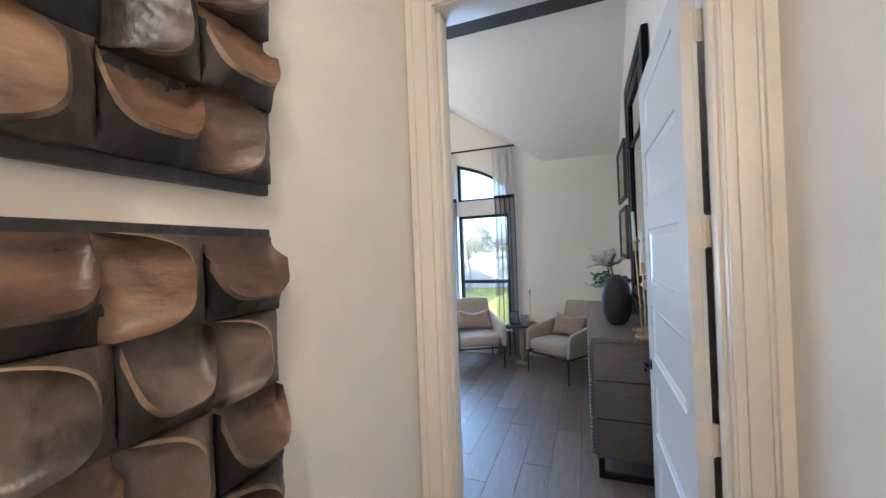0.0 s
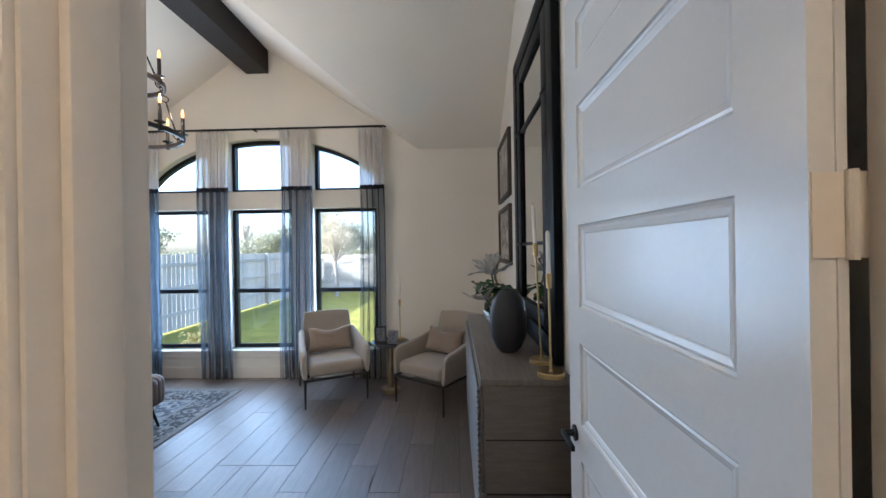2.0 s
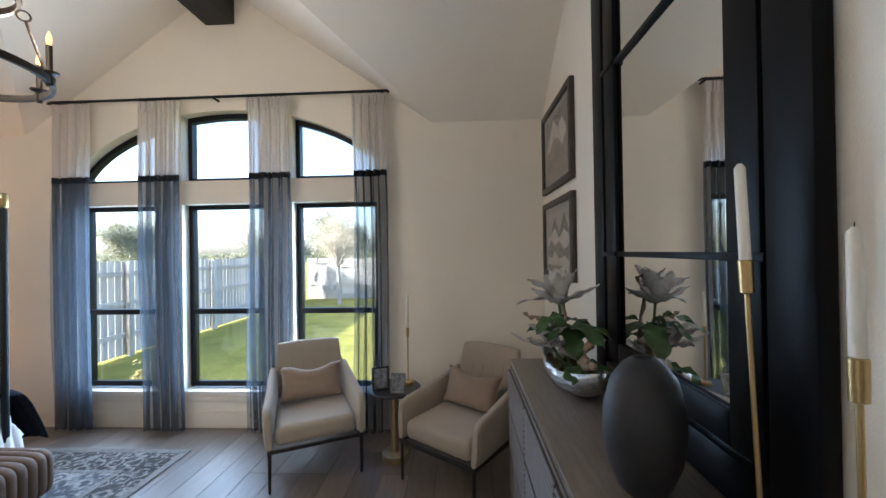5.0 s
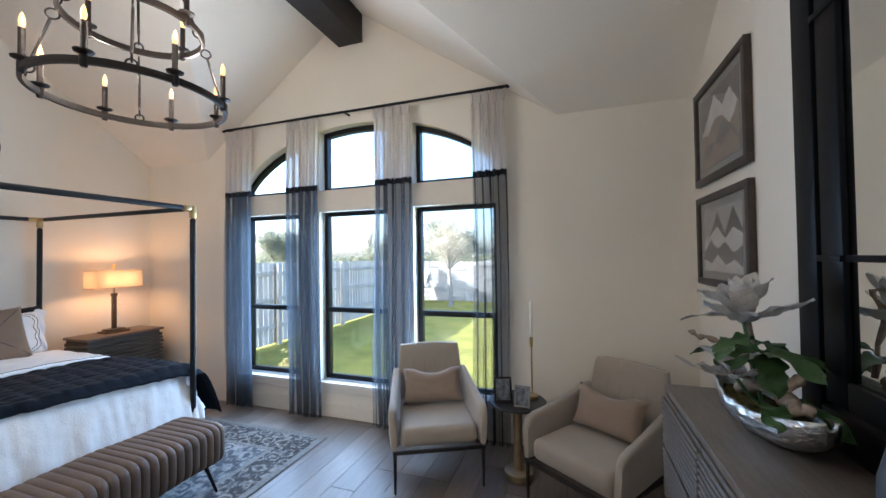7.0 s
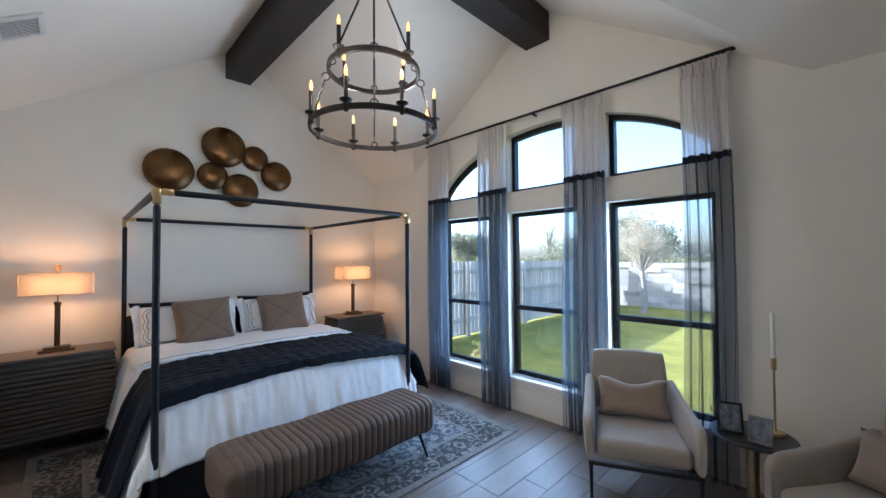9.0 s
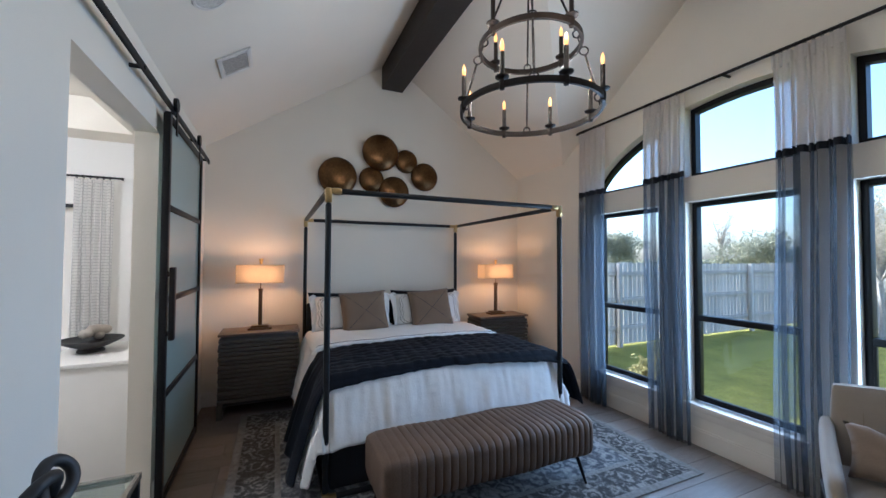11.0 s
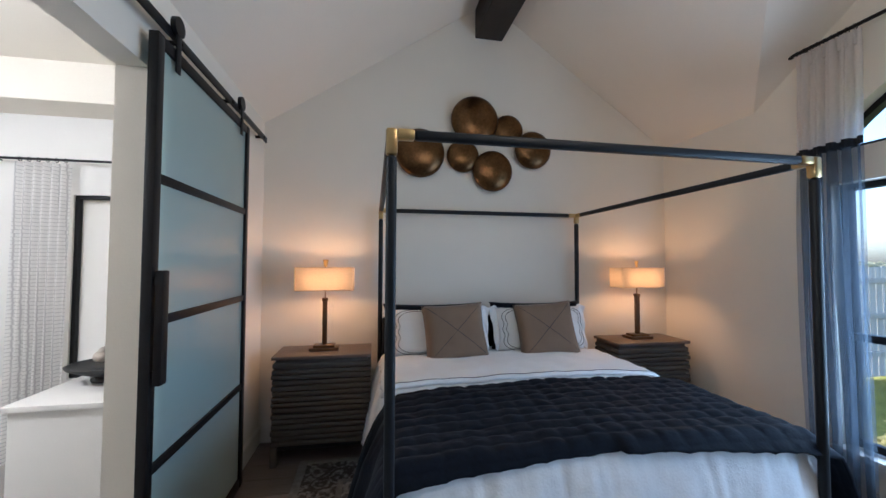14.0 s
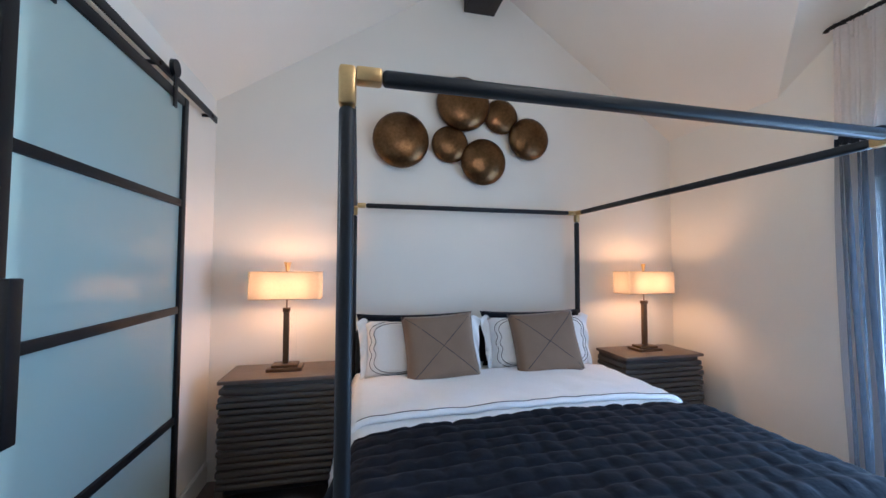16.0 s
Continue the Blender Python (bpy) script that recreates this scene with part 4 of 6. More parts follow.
SILVERF = material("silver_frame", (0.25, 0.25, 0.26), 0.3, 0.9, vary=0.1)


def photo_frame(x, y, turn, w, h, mat, label):
    p = thing("photo_frame", (x, y, TZ + 0.001), turn, label, "picture frame", "photo frames on the side table")
    m = Matrix.Rotation(radians(-14), 3, "X")
    for name, q, mt, lab in (("frame_border", None, mat, ""), ("photo", 1, PHOTO, "dark landscape photo"), ("easel_back", 2, BLACK, "")):
        bm = B()
        if q is None:
            f = 0.014
            box(bm, -w / 2, w / 2, -0.008, 0.006, 0, f, 0.002), box(bm, -w / 2, w / 2, -0.008, 0.006, h - f, h, 0.002)
            box(bm, -w / 2, -w / 2 + f, -0.008, 0.006, f, h - f, 0.002), box(bm, w / 2 - f, w / 2, -0.008, 0.006, f, h - f, 0.002)
        elif q == 1:
            box(bm, -w / 2 + 0.012, w / 2 - 0.012, -0.003, 0.004, 0.012, h - 0.012)
        else:
            box(bm, -0.02, 0.02, 0.0065, 0.01, 0.01, h * 0.7)
        bmesh.ops.rotate(bm, verts=bm.verts, cent=(0, 0, 0), matrix=m)
        part(name, bm, mt, p, lab)


photo_frame(-0.79, 4.55, 20, 0.13, 0.175, BLACK, "black framed photo leaning on the side table")
photo_frame(-0.65, 4.49, -4, 0.11, 0.145, SILVERF, "small silver framed photo leaning on the side table")
WAX = material("white_wax", (0.8, 0.77, 0.7), 0.5, vary=0.02, bump=0.0003)


def candlestick(x, y, z, base_r, socket, candle, label, group, lean=0.0):
    c = thing("candlestick", (x, y, z), 0, label, "candlestick", group)
    wick = B()
    rod(wick, (0, 0, candle - 0.001), (0.001, 0, candle + 0.008), 0.001, 5)
    for name, bm, mat, lab in (
            ("base", lathe(B(), ((0, 0), (base_r, 0), (base_r, 0.018), (base_r - 0.004, 0.022), (0.012, 0.022), (0.006, 0.03), (0, 0.03)), 40), BRASS, ""),
            ("stem", lathe(B(), ((0.0055, 0.028), (0.0055, socket - 0.07)), 12), BRASS, ""),
            ("socket", lathe(B(), ((0.0055, socket - 0.072), (0.013, socket - 0.068), (0.014, socket), (0.011, socket + 0.002), (0, socket + 0.002)), 20), BRASS, ""),
            ("candle", lathe(B(), ((0.0112, socket + 0.0022), (0.0105, candle - 0.01), (0.004, candle), (0, candle)), 16), WAX, "white taper candle"),
            ("wick", wick, BLACK, "")):
        if name != "base":
            for v in bm.verts:
                v.co.x += lean * (v.co.z - 0.03)
        part(name, bm, mat, c, lab)


candlestick(-0.6, 4.70, TZ + 0.001, 0.045, 0.45, 0.72, "slim brass candlestick with a white taper candle on the side table", "candlesticks")
candlestick(0.483, 2.51, DH + 0.001, 0.064, 0.64, 0.85, "tall brass candlestick with a white taper candle on the dresser", "candlesticks", -0.04)
candlestick(0.48, 2.3, DH + 0.001, 0.064, 0.49, 0.7, "shorter brass candlestick with a white taper candle on the dresser", "candlesticks", -0.008)

# ---- bedroom: on the dresser ----
MATTE = material("matte_black_ceramic", (0.022, 0.022, 0.025), 0.55, vary=0.2, scale=9, bump=0.0012, fine=60)
vs = thing("vase", (0.342, 2.73, DH + 0.001), 25, "matte black ovoid ceramic vase on the dresser", "vase")
bm = lathe(B(), ((0, 0), (0.05, 0), (0.08, 0.03), (0.106, 0.09), (0.118, 0.17), (0.115, 0.24), (0.096, 0.31), (0.06, 0.355), (0.032, 0.372), (0.027, 0.37), (0.024, 0.34), (0, 0.33)), 40)
for v in bm.verts:
    v.co.y *= 0.8
part("body", bm, MATTE, vs)

MIRROR = bpy.data.materials.new("mirror_silver")
MIRROR.use_nodes = True
mb = MIRROR.node_tree.nodes["Principled BSDF"]
mb.inputs["Base Color"].default_value, mb.inputs["Metallic"].default_value, mb.inputs["Roughness"].default_value = (0.86, 0.88, 0.88, 1), 1.0, 0.015
mi = thing("mirror", (EAST, 3.05, DH + 0.001), 0, "tall black-framed windowpane mirror standing on the dresser", "mirror")
h, hw = 2.13, 0.612
bm = B()
box(bm, -0.02, -0.006, -hw + 0.01, hw - 0.01, 0.01, h - 0.01)
part("backing", bm, BLACK, mi)
for a in ((-hw, -hw + 0.125, 0, h), (hw - 0.125, hw, 0, h), (-hw + 0.125, hw - 0.125, 0, 0.125), (-hw + 0.125, hw - 0.125, h - 0.125, h)):
    bm = B()
    box(bm, -0.05, -0.0055, a[0], a[1], a[2], a[3], 0.006)
    part("outer_frame", bm, CHARCOAL, mi)
q = hw - 0.143
for a in ((-q, -q + 0.115, 0.143, h - 0.143), (q - 0.115, q, 0.143, h - 0.143), (-q + 0.115, q - 0.115, 0.143, 0.24), (-q + 0.115, q - 0.115, h - 0.24, h - 0.143)):
    bm = B()
    box(bm, -0.046, -0.026, a[0], a[1], a[2], a[3], 0.006)
    part("inner_frame", bm, CHARCOAL, mi)
for z in (0.645, 1.515):
    for y0, y1, x0 in ((-q + 0.115, q - 0.115, -0.04), (-q - 0.0175, -q + 0.1148, -0.053), (q - 0.1148, q + 0.0175, -0.053)):
        bm = B()
        box(bm, x0, x0 + (0.014 if x0 == -0.04 else 0.0068), y0, y1, z - 0.011, z + 0.011, 0.002)
        part("glazing_bar", bm, CHARCOAL, mi)
bm = B()
box(bm, -0.0255, -0.0205, -hw + 0.1, hw - 0.1, 0.1, h - 0.1)
part("mirror_glass", bm, MIRROR, mi, "silvered mirror glass")

WALNUT = material("frame_wood", (0.055, 0.04, 0.032), 0.5, vary=0.3, scale=10, bump=0.001, fine=80)
MATBOARD = material("mat_board", (0.3, 0.29, 0.28), 0.9, vary=0.05)
INK = [material(n, c, 0.85, vary=0.25, scale=12, bump=0.0005) for n, c in (("ink_sand", (0.3, 0.24, 0.19)), ("ink_pale", (0.62, 0.6, 0.57)), ("ink_grey", (0.17, 0.16, 0.155)), ("ink_dark", (0.08, 0.075, 0.072)), ("ink_mist", (0.4, 0.385, 0.37)))]


def wall_art(z0, z1, seed, label):
    y0, y1 = 4.12, 4.965
    a = thing("wall_art", (EAST, (y0 + y1) / 2, z0), 0, label, "wall art", "framed prints by the mirror")
    w, h2, f = (y1 - y0) / 2, z1 - z0, 0.045
    for r in ((-w, w, 0, f), (-w, w, h2 - f, h2), (-w, -w + f, f, h2 - f), (w - f, w, f, h2 - f)):
        bm = B()
        box(bm, -0.036, -0.001, *r, 0.003)
        part("frame_bar", bm, WALNUT, a)
    bm = B()
    box(bm, -0.016, -0.002, -w + f, w - f, f, h2 - f)
    part("mat", bm, MATBOARD, a)
    rnd = random.Random(seed)
    iw, ih = w - f - 0.07, h2 - 2 * f - 0.1
    foot = f + 0.05
    bm = B()
    box(bm, -0.0195, -0.0165, -iw, iw, foot, foot + ih)
    part("print", bm, INK[2 if seed == 1 else 4], a, "muted abstract mountain print")
    ridges = (((0.5, 0.7, 0.95, 0.72, 0.85, 0.55), 1), ((0.52, 0.45, 0.62, 0.58, 0.4, 0.6), 0), ((0.18, 0.34, 0.28, 0.52, 0.4, 0.16), 2), ((0.26, 0.1, 0.3, 0.2, 0.32, 0.12), 0)) if seed == 1 else (((0.45, 0.6, 0.92, 0.58, 0.96, 0.62), 3), ((0.5, 0.58, 0.7, 0.5, 0.66, 0.56), 1), ((0.3, 0.5, 0.36, 0.46, 0.3, 0.4), 2), ((0.2, 0.12, 0.27, 0.12, 0.2, 0.1), 1))
    for k, (heights, ink) in enumerate(ridges):
        bm = B()
        n = 40
        line = []
        for j in range(n + 1):
            q = j / n * 5
            i = min(int(q), 4)
            line.append(foot + ih * min(0.985, heights[i] + (heights[i + 1] - heights[i]) * (q - i) + rnd.uniform(-0.012, 0.012)))
        for j in range(n):
            ya, yb = iw - 2 * iw * j / n, iw - 2 * iw * (j + 1) / n
            x = -0.0199 - 0.0005 * k
            bm.faces.new([bm.verts.new((x, yy, zz)) for yy, zz in ((ya, foot + 0.003), (yb, foot + 0.003), (yb, line[j + 1]), (ya, line[j]))])
        bmesh.ops.remove_doubles(bm, verts=bm.verts, dist=0.0001)
        part("ink_shape", bm, INK[ink], a)
    bm = B()
    box(bm, -0.026, -0.0245, -w + f, w - f, f, h2 - f)
    part("glazing", bm, GLASS, a)


wall_art(2.09, 2.748, 1, "framed sand and white abstract mountain print hung above another")
wall_art(1.41, 2.008, 2, "framed grey abstract mountain print hung below another")

SILVER = material("hammered_silver", (0.62, 0.61, 0.59), 0.28, 1.0, vary=0.25, scale=30, bump=0.012, fine=60, stretch=(1, 0.25, 1))
LEAFG = material("green_leaf", (0.05, 0.1, 0.03), 0.45, vary=0.3, scale=20, bump=0.002)
PETAL = material("pale_petal", (0.56, 0.54, 0.51), 0.7, vary=0.25, scale=25, bump=0.003)
DRIFT = material("driftwood", (0.3, 0.23, 0.17), 0.85, vary=0.4, scale=18, bump=0.006, fine=60)
MOSS = material("moss", (0.09, 0.075, 0.02), 0.95, vary=0.5, scale=30, bump=0.01)


def leaf(bm, at, yaw, pitch, length, width, curl, cup=0.25):
    m = Matrix.Translation(at) @ Matrix.Rotation(yaw, 4, "Z") @ Matrix.Rotation(-pitch, 4, "Y")
    def f(u, v):
        s = math.sin(math.pi * min(1, u * 0.96 + 0.03)) ** 0.75
        y = (v - 0.5) * width * s
        return m @ Vector((u * length * (1 - 0.15 * abs(curl) * u), y + 0.006 * math.sin(u * 9 + yaw), -curl * length * u * u * 0.6 + cup * abs(y) * 1.2 + 0.006 * math.sin(u * 14 + v * 7 + yaw * 3)))
    sheet(bm, 9, 4, f)


def lobed_leaf(bm, at, yaw, pitch, length, width, curl):
    """A broad leaf with a wavy, lobed margin."""
    m = Matrix.Translation(at) @ Matrix.Rotation(yaw, 4, "Z") @ Matrix.Rotation(-pitch, 4, "Y")

    def f(u, v):
        edge = math.sin(math.pi * min(1, u * 0.97 + 0.03)) ** 0.6 * (1 + 0.22 * math.sin(u * 17))
        y = (v - 0.5) * width * edge
        return m @ Vector((u * length, y, -curl * length * u * u + 0.18 * abs(y) + 0.012 * math.sin(u * 13 + v * 5) * abs(2 * v - 1)))

    sheet(bm, 18, 6, f)


def arrangement():
    g = thing("flower_arrangement", (0.375, 3.52, DH + 0.001), 7, "silver bowl of pale blooms, green leaves and driftwood", "flower arrangement")
    bm = B()

    def hull(u, v):
        y = -0.3 + 0.6 * u
        k = max(0.02, 1 - (y / 0.302) ** 2) ** 0.55
        a = math.pi * (v - 0.5)
        rim = 0.11 + 0.055 * (y / 0.3) ** 2
        ripple = 1 + 0.035 * math.sin(u * 44 + 4 * v) + 0.03 * math.sin(u * 23 - 9 * v)
        return (0.105 * k * math.sin(a) * ripple, y, max(0.0, rim - rim * k * math.cos(a) ** 0.7 if abs(a) < 1.56 else rim))

    sheet(bm, 64, 20, hull)
    thicken(part("bowl", bm, SILVER, g, "hammered silver boat bowl", smooth=0), 0.008)
    bm = B()
    sheet(bm, 30, 12, lambda u, v: (0.08 * (2 * v - 1) * max(0.02, 1 - (2 * u - 1) ** 2) ** 0.5, -0.26 + 0.52 * u, 0.096 + 0.02 * noise.noise(Vector((u * 12, v * 9, 1)))))
    part("moss_bed", bm, MOSS, g, "dry moss", smooth=0)
    rnd = random.Random(4)
    for k, (x, y, z, s) in enumerate(((-0.04, 0.06, 0.42, 1.0), (-0.1, 0.02, 0.22, 0.72))):
        rings = ((4, 1.2, 0.16, 0.075), (5, 0.8, 0.19, 0.09), (5, 0.3, 0.16, 0.075))
        for r, (count, pitch, length, width) in enumerate(rings):
            for q in range(count):
                bm = B()
                leaf(bm, (x, y, z - 0.012 * r), 6.283 * (q + 0.37 * r) / count + k + rnd.uniform(-0.2, 0.2), pitch + rnd.uniform(-0.15, 0.15), s * length * rnd.uniform(0.85, 1.15), s * width, rnd.uniform(-0.5, 0.35), 0.55)
                part("petal", bm, PETAL, g, smooth=0)
        bm = B()
        pipe(bm, [(0, y * 0.5, 0.09), (x * 0.5, y * 0.8, z * 0.6), (x, y, z - 0.01)], 0.007, 6)
        part("stem", bm, LEAFG, g, "green stem")
    for at, yaw, pitch, length in (((-0.03, 0.03, 0.42), -0.9, 0.2, 0.21), ((-0.05, 0.08, 0.41), 2.7, 0.2, 0.2), ((-0.1, 0.02, 0.2), 2.9, -0.05, 0.2), ((-0.03, 0.1, 0.43), 1.6, 0.35, 0.2)):
        bm = B()
        leaf(bm, at, yaw, pitch, length, 0.024, rnd.uniform(-0.7, 0.5), 0.6)
        part("long_petal", bm, PETAL, g, smooth=0)
    for at, yaw, pitch, length, width, curl in (
            ((-0.02, 0.0, 0.3), -1.2, 0.2, 0.2, 0.11, 0.5), ((0.0, 0.04, 0.28), -0.5, 0.35, 0.22, 0.12, 0.7), ((0.0, 0.05, 0.3), -1.7, -0.3, 0.18, 0.11, 0.5),
            ((-0.02, 0.05, 0.32), -2.4, 0.0, 0.17, 0.1, 0.4), ((0.02, 0.12, 0.3), 0.6, 0.2, 0.2, 0.11, 0.6), ((0.0, 0.15, 0.26), 2.2, 0.2, 0.2, 0.1, 0.5),
            ((-0.03, -0.08, 0.13), -2.0, 0.25, 0.16, 0.09, 0.4), ((0.02, -0.06, 0.14), -1.0, 0.1, 0.18, 0.1, 0.5), ((-0.05, 0.0, 0.35), 3.6, 0.1, 0.16, 0.09, 0.5), ((0.0, 0.2, 0.2), 1.4, 0.2, 0.2, 0.1, 0.6)):
        bm = B()
        lobed_leaf(bm, at, yaw, pitch, length, width, curl)
        part("leaf", bm, LEAFG, g, "dark green lobed leaf", smooth=0)
    for pts, thick in ((((-0.03, 0.14, 0.12), (-0.04, 0.04, 0.16), (0.02, -0.06, 0.17), (0.06, -0.1, 0.24), (0.1, -0.13, 0.25)), 0.021), (((0.04, -0.02, 0.14), (0.02, -0.1, 0.15), (0.0, -0.16, 0.14), (0.03, -0.2, 0.16)), 0.024), (((0.0, 0.1, 0.16), (-0.08, 0.14, 0.3), (-0.15, 0.16, 0.32), (-0.19, 0.17, 0.34)), 0.013), (((0.02, 0.12, 0.2), (0.0, 0.1, 0.42), (0.04, 0.07, 0.52), (0.02, 0.03, 0.55)), 0.01)):
        bm = B()
        fine = []
        for i in range(17):
            t = i / 16 * (len(pts) - 1)
            a = min(int(t), len(pts) - 2)
            p = Vector(pts[a]).lerp(Vector(pts[a + 1]), t - a)
            fine.append(p + 0.014 * Vector((noise.noise(p * 30), noise.noise(p * 30 + Vector((5, 0, 0))), noise.noise(p * 30 + Vector((0, 5, 0))))))
        pipe(bm, fine, thick, 9, [1 + 0.35 * math.sin(i * 1.9) - 0.025 * i for i in range(17)])
        part("driftwood", bm, DRIFT, g, "twisted pale driftwood", smooth=0)


arrangement()

# ---- bedroom: wall discs ----
for y, z, r in ((2.44, 2.60, 0.232), (2.97, 2.95, 0.235), (3.32, 2.88, 0.155), (2.86, 2.60, 0.16), (3.15, 2.46, 0.2), (3.57, 2.69, 0.188)):
    bm = lathe(B(), [(r * math.sin(radians(g)), 0.075 * math.cos(radians(g)) ** 0.8 * r / 0.2) for g in (0.01, 12, 25, 38, 50, 62, 74, 83, 89)] + [(r, -0.004), (r - 0.006, -0.006), (0, -0.004)], 48)
    bmesh.ops.rotate(bm, verts=bm.verts, cent=(0, 0, 0), matrix=Matrix.Rotation(radians(90), 3, "Y"))
    off = {0.155: 0.02, 0.16: 0.02, 0.2: 0.045}.get(r, 0.045)
    ob = tagged(new("wall_disc", mesh("wall_disc", bm, AGED, 40)), "round domed aged-brass wall disc above the bed", "wall decor", "brass discs above the bed")
    ob.location = (WEST + 0.008 + off, y, z)
    bm = B()
    rod(bm, (-off - 0.006, 0, 0), (0.0, 0, 0), 0.012, 8)
    part("mount", bm, BLACK, ob)

# ---- bedroom: chandelier ----
CX, CY = RIDGE_X, 3.11
FLAME = glowing("filament_bulb", (1.0, 0.4, 0.09), 0.55)


def chandelier():
    c = thing("chandelier", (CX, CY, 0), 0, "two-tier dark bronze ring chandelier with twelve lit candle bulbs", "chandelier")
    turn = radians(146)
    tiers = ((2.455, 0.4, 8, 22.5), (2.835, 0.29, 4, 45))
    for z, r, n, off in tiers:
        bm = B()
        lathe(bm, ((r - 0.008, -0.016), (r + 0.008, -0.016), (r + 0.01, 0), (r + 0.008, 0.016), (r - 0.008, 0.016), (r - 0.01, 0), (r - 0.008, -0.016)), 72, (0, 0, z))
        part("ring", bm, IRON, c)
        for k in range(n):
            a = turn + radians(off + 360 * k / n)
            x, y = r * math.cos(a), r * math.sin(a)
            cn = part("candle_arm", lathe(B(), ((0, -0.03), (0.012, -0.026), (0.016, -0.012), (0.016, 0.018), (0.012, 0.024), (0.034, 0.034), (0.036, 0.04), (0.014, 0.042), (0.0125, 0.046), (0.0125, 0.165), (0, 0.166)), 18, (x, y, z)), IRON, c)
            bulb = part("bulb", lathe(B(), ((0.006, 0.1665), (0.0105, 0.182), (0.0115, 0.194), (0.008, 0.214), (0.002, 0.232), (0, 0.234)), 14, (x, y, z)), FLAME, cn, "lit flame-shaped bulb")
    for k in range(4):
        a = turn + radians(90 * k)
        p0 = Vector((0.4 * math.cos(a), 0.4 * math.sin(a), 2.455))
        p1 = Vector((0.29 * math.cos(a), 0.29 * math.sin(a), 2.835))
        p2 = Vector((0.05 * math.cos(a), 0.05 * math.sin(a), 3.42))
        for s, e in ((p0, p1), (p1, p2)):
            d = (e - s).normalized()
            bm = B()
            rod(bm, s + d * 0.085, e - d * 0.075, 0.0065, 8)
            part("hanging_rod", bm, IRON, c)
            m = d.to_track_quat("X", "Z").to_matrix().to_4x4()
            for q in (s + d * 0.06, e - d * 0.05):
                bm = torus(B(), q, 0.024, 0.0045, 20, 6, m @ Matrix.Rotation(radians(90), 4, "X"))
                part("chain_link", bm, IRON, c)
            bm = torus(B(), s + d * 0.025, 0.02, 0.0045, 20, 6, m)
            part("chain_link", bm, IRON, c)
    part("hub", lathe(B(), ((0, 3.38), (0.03, 3.39), (0.055, 3.42), (0.055, 3.44), (0.02, 3.46), (0, 3.47)), 24), IRON, c)
    for k in range(7):
        bm = torus(B(), (0, 0, 3.495 + 0.042 * k), 0.026, 0.005, 20, 6, Matrix.Rotation(radians(90 * (k % 2)), 4, "Z") @ Matrix.Rotation(radians(90), 4, "X"))
        part("chain_link", bm, IRON, c)
    part("canopy", lathe(B(), ((0, 3.75), (0.02, 3.752), (0.06, 3.775), (0.065, 3.7985), (0, 3.7985)), 28), IRON, c)


chandelier()

# ---- bedroom: curtains ----
SHEERW = cloth_sheer("sheer_white", (0.86, 0.83, 0.81), 0.14, 0.7)
SHEERG = cloth_sheer("sheer_grey", (0.12, 0.14, 0.17), 0.5, 0.5)
BAND = material("navy_band", (0.008, 0.01, 0.016), 0.8, vary=0.2)


def curtain(x0, x1, z_top, waves, seed):
    c = thing("curtain", ((x0 + x1) / 2, 4.995, 0), 0, "sheer curtain, white above and slate grey below a navy band", "curtain", "curtains across the window wall")
    w = x1 - x0
    rnd = random.Random(seed)
    ph = [rnd.uniform(0, 6) for _ in range(4)]

    def f(z0, z1, out):
        def g(u, v):
            z = z0 + (z1 - z0) * v
            k = 0.55 + 0.45 * min(1, (3.05 - z) / 1.2)
            sway = 0.012 * math.sin(z * 1.7 + ph[0])
            x = -w / 2 + w * u + 0.012 * math.sin(u * waves * 6.28 * 0.5 + ph[1] + z) + sway - w / waves * (0.12 + 0.06 * math.sin(u * 17 + ph[2] + 0.6 * z)) * math.sin(u * waves * 12.566)
            y = (0.036 + 0.01 * math.sin(u * 9 + ph[2])) * k * math.sin(u * waves * 6.283 + 0.5 * math.sin(z * 1.3 + ph[3])) + 0.012 * noise.noise(Vector((u * 4, z * 1.2, seed)))
            return (x, y - out, z)
        return g
    n = waves * 20
    for name, z0, z1, mat, out, lab in (("lower_panel", 0.025, 2.32, SHEERG, 0, "slate grey sheer"), ("upper_panel", 2.36, z_top, SHEERW, 0, "white sheer"), ("band", 2.315, 2.365, BAND, 0.003, "navy ribbon band")):
        bm = B()
        sheet(bm, n, 30 if name == "lower_panel" else 10, f(z0, z1, out))
        part(name, bm, mat, c, lab, smooth=0)
    for k in range(waves):
        bm = B()
        box(bm, -w / 2 + w * (k + 0.3) / waves, -w / 2 + w * (k + 0.3) / waves + 0.018, -0.02, 0.02, z_top - 0.09, z_top, 0.004)
        part("pinch_pleat", bm, SHEERW, c)


for k, (a, b) in enumerate(((-3.965, -3.60), (-3.115, -2.715), (-2.10, -1.70), (-1.125, -0.815))):
    curtain(a, b, 3.045, 9, k + 3)
cr = thing("curtain_rod", (0, 5.0, 3.075), 0, "black iron curtain rod with rings above the windows", "curtain rod")
bm = B()
rod(bm, (-3.99, 0, 0), (-0.8, 0, 0), 0.012, 14)
part("pole", bm, BLACK, cr)
for x in (-4.0, -0.79):
    part("finial", lathe(B(), ((0, -0.02), (0.016, -0.014), (0.02, 0), (0.016, 0.014), (0, 0.02)), 16, (x, 0, 0)), BLACK, cr)
for x in (-3.93, -2.42, -0.85):
    bm = B()
    box(bm, x - 0.008, x + 0.008, 0.0125, NORTH - 5.0 - 0.0005, -0.008, 0.008, 0.002)
    part("bracket", bm, BLACK, cr)
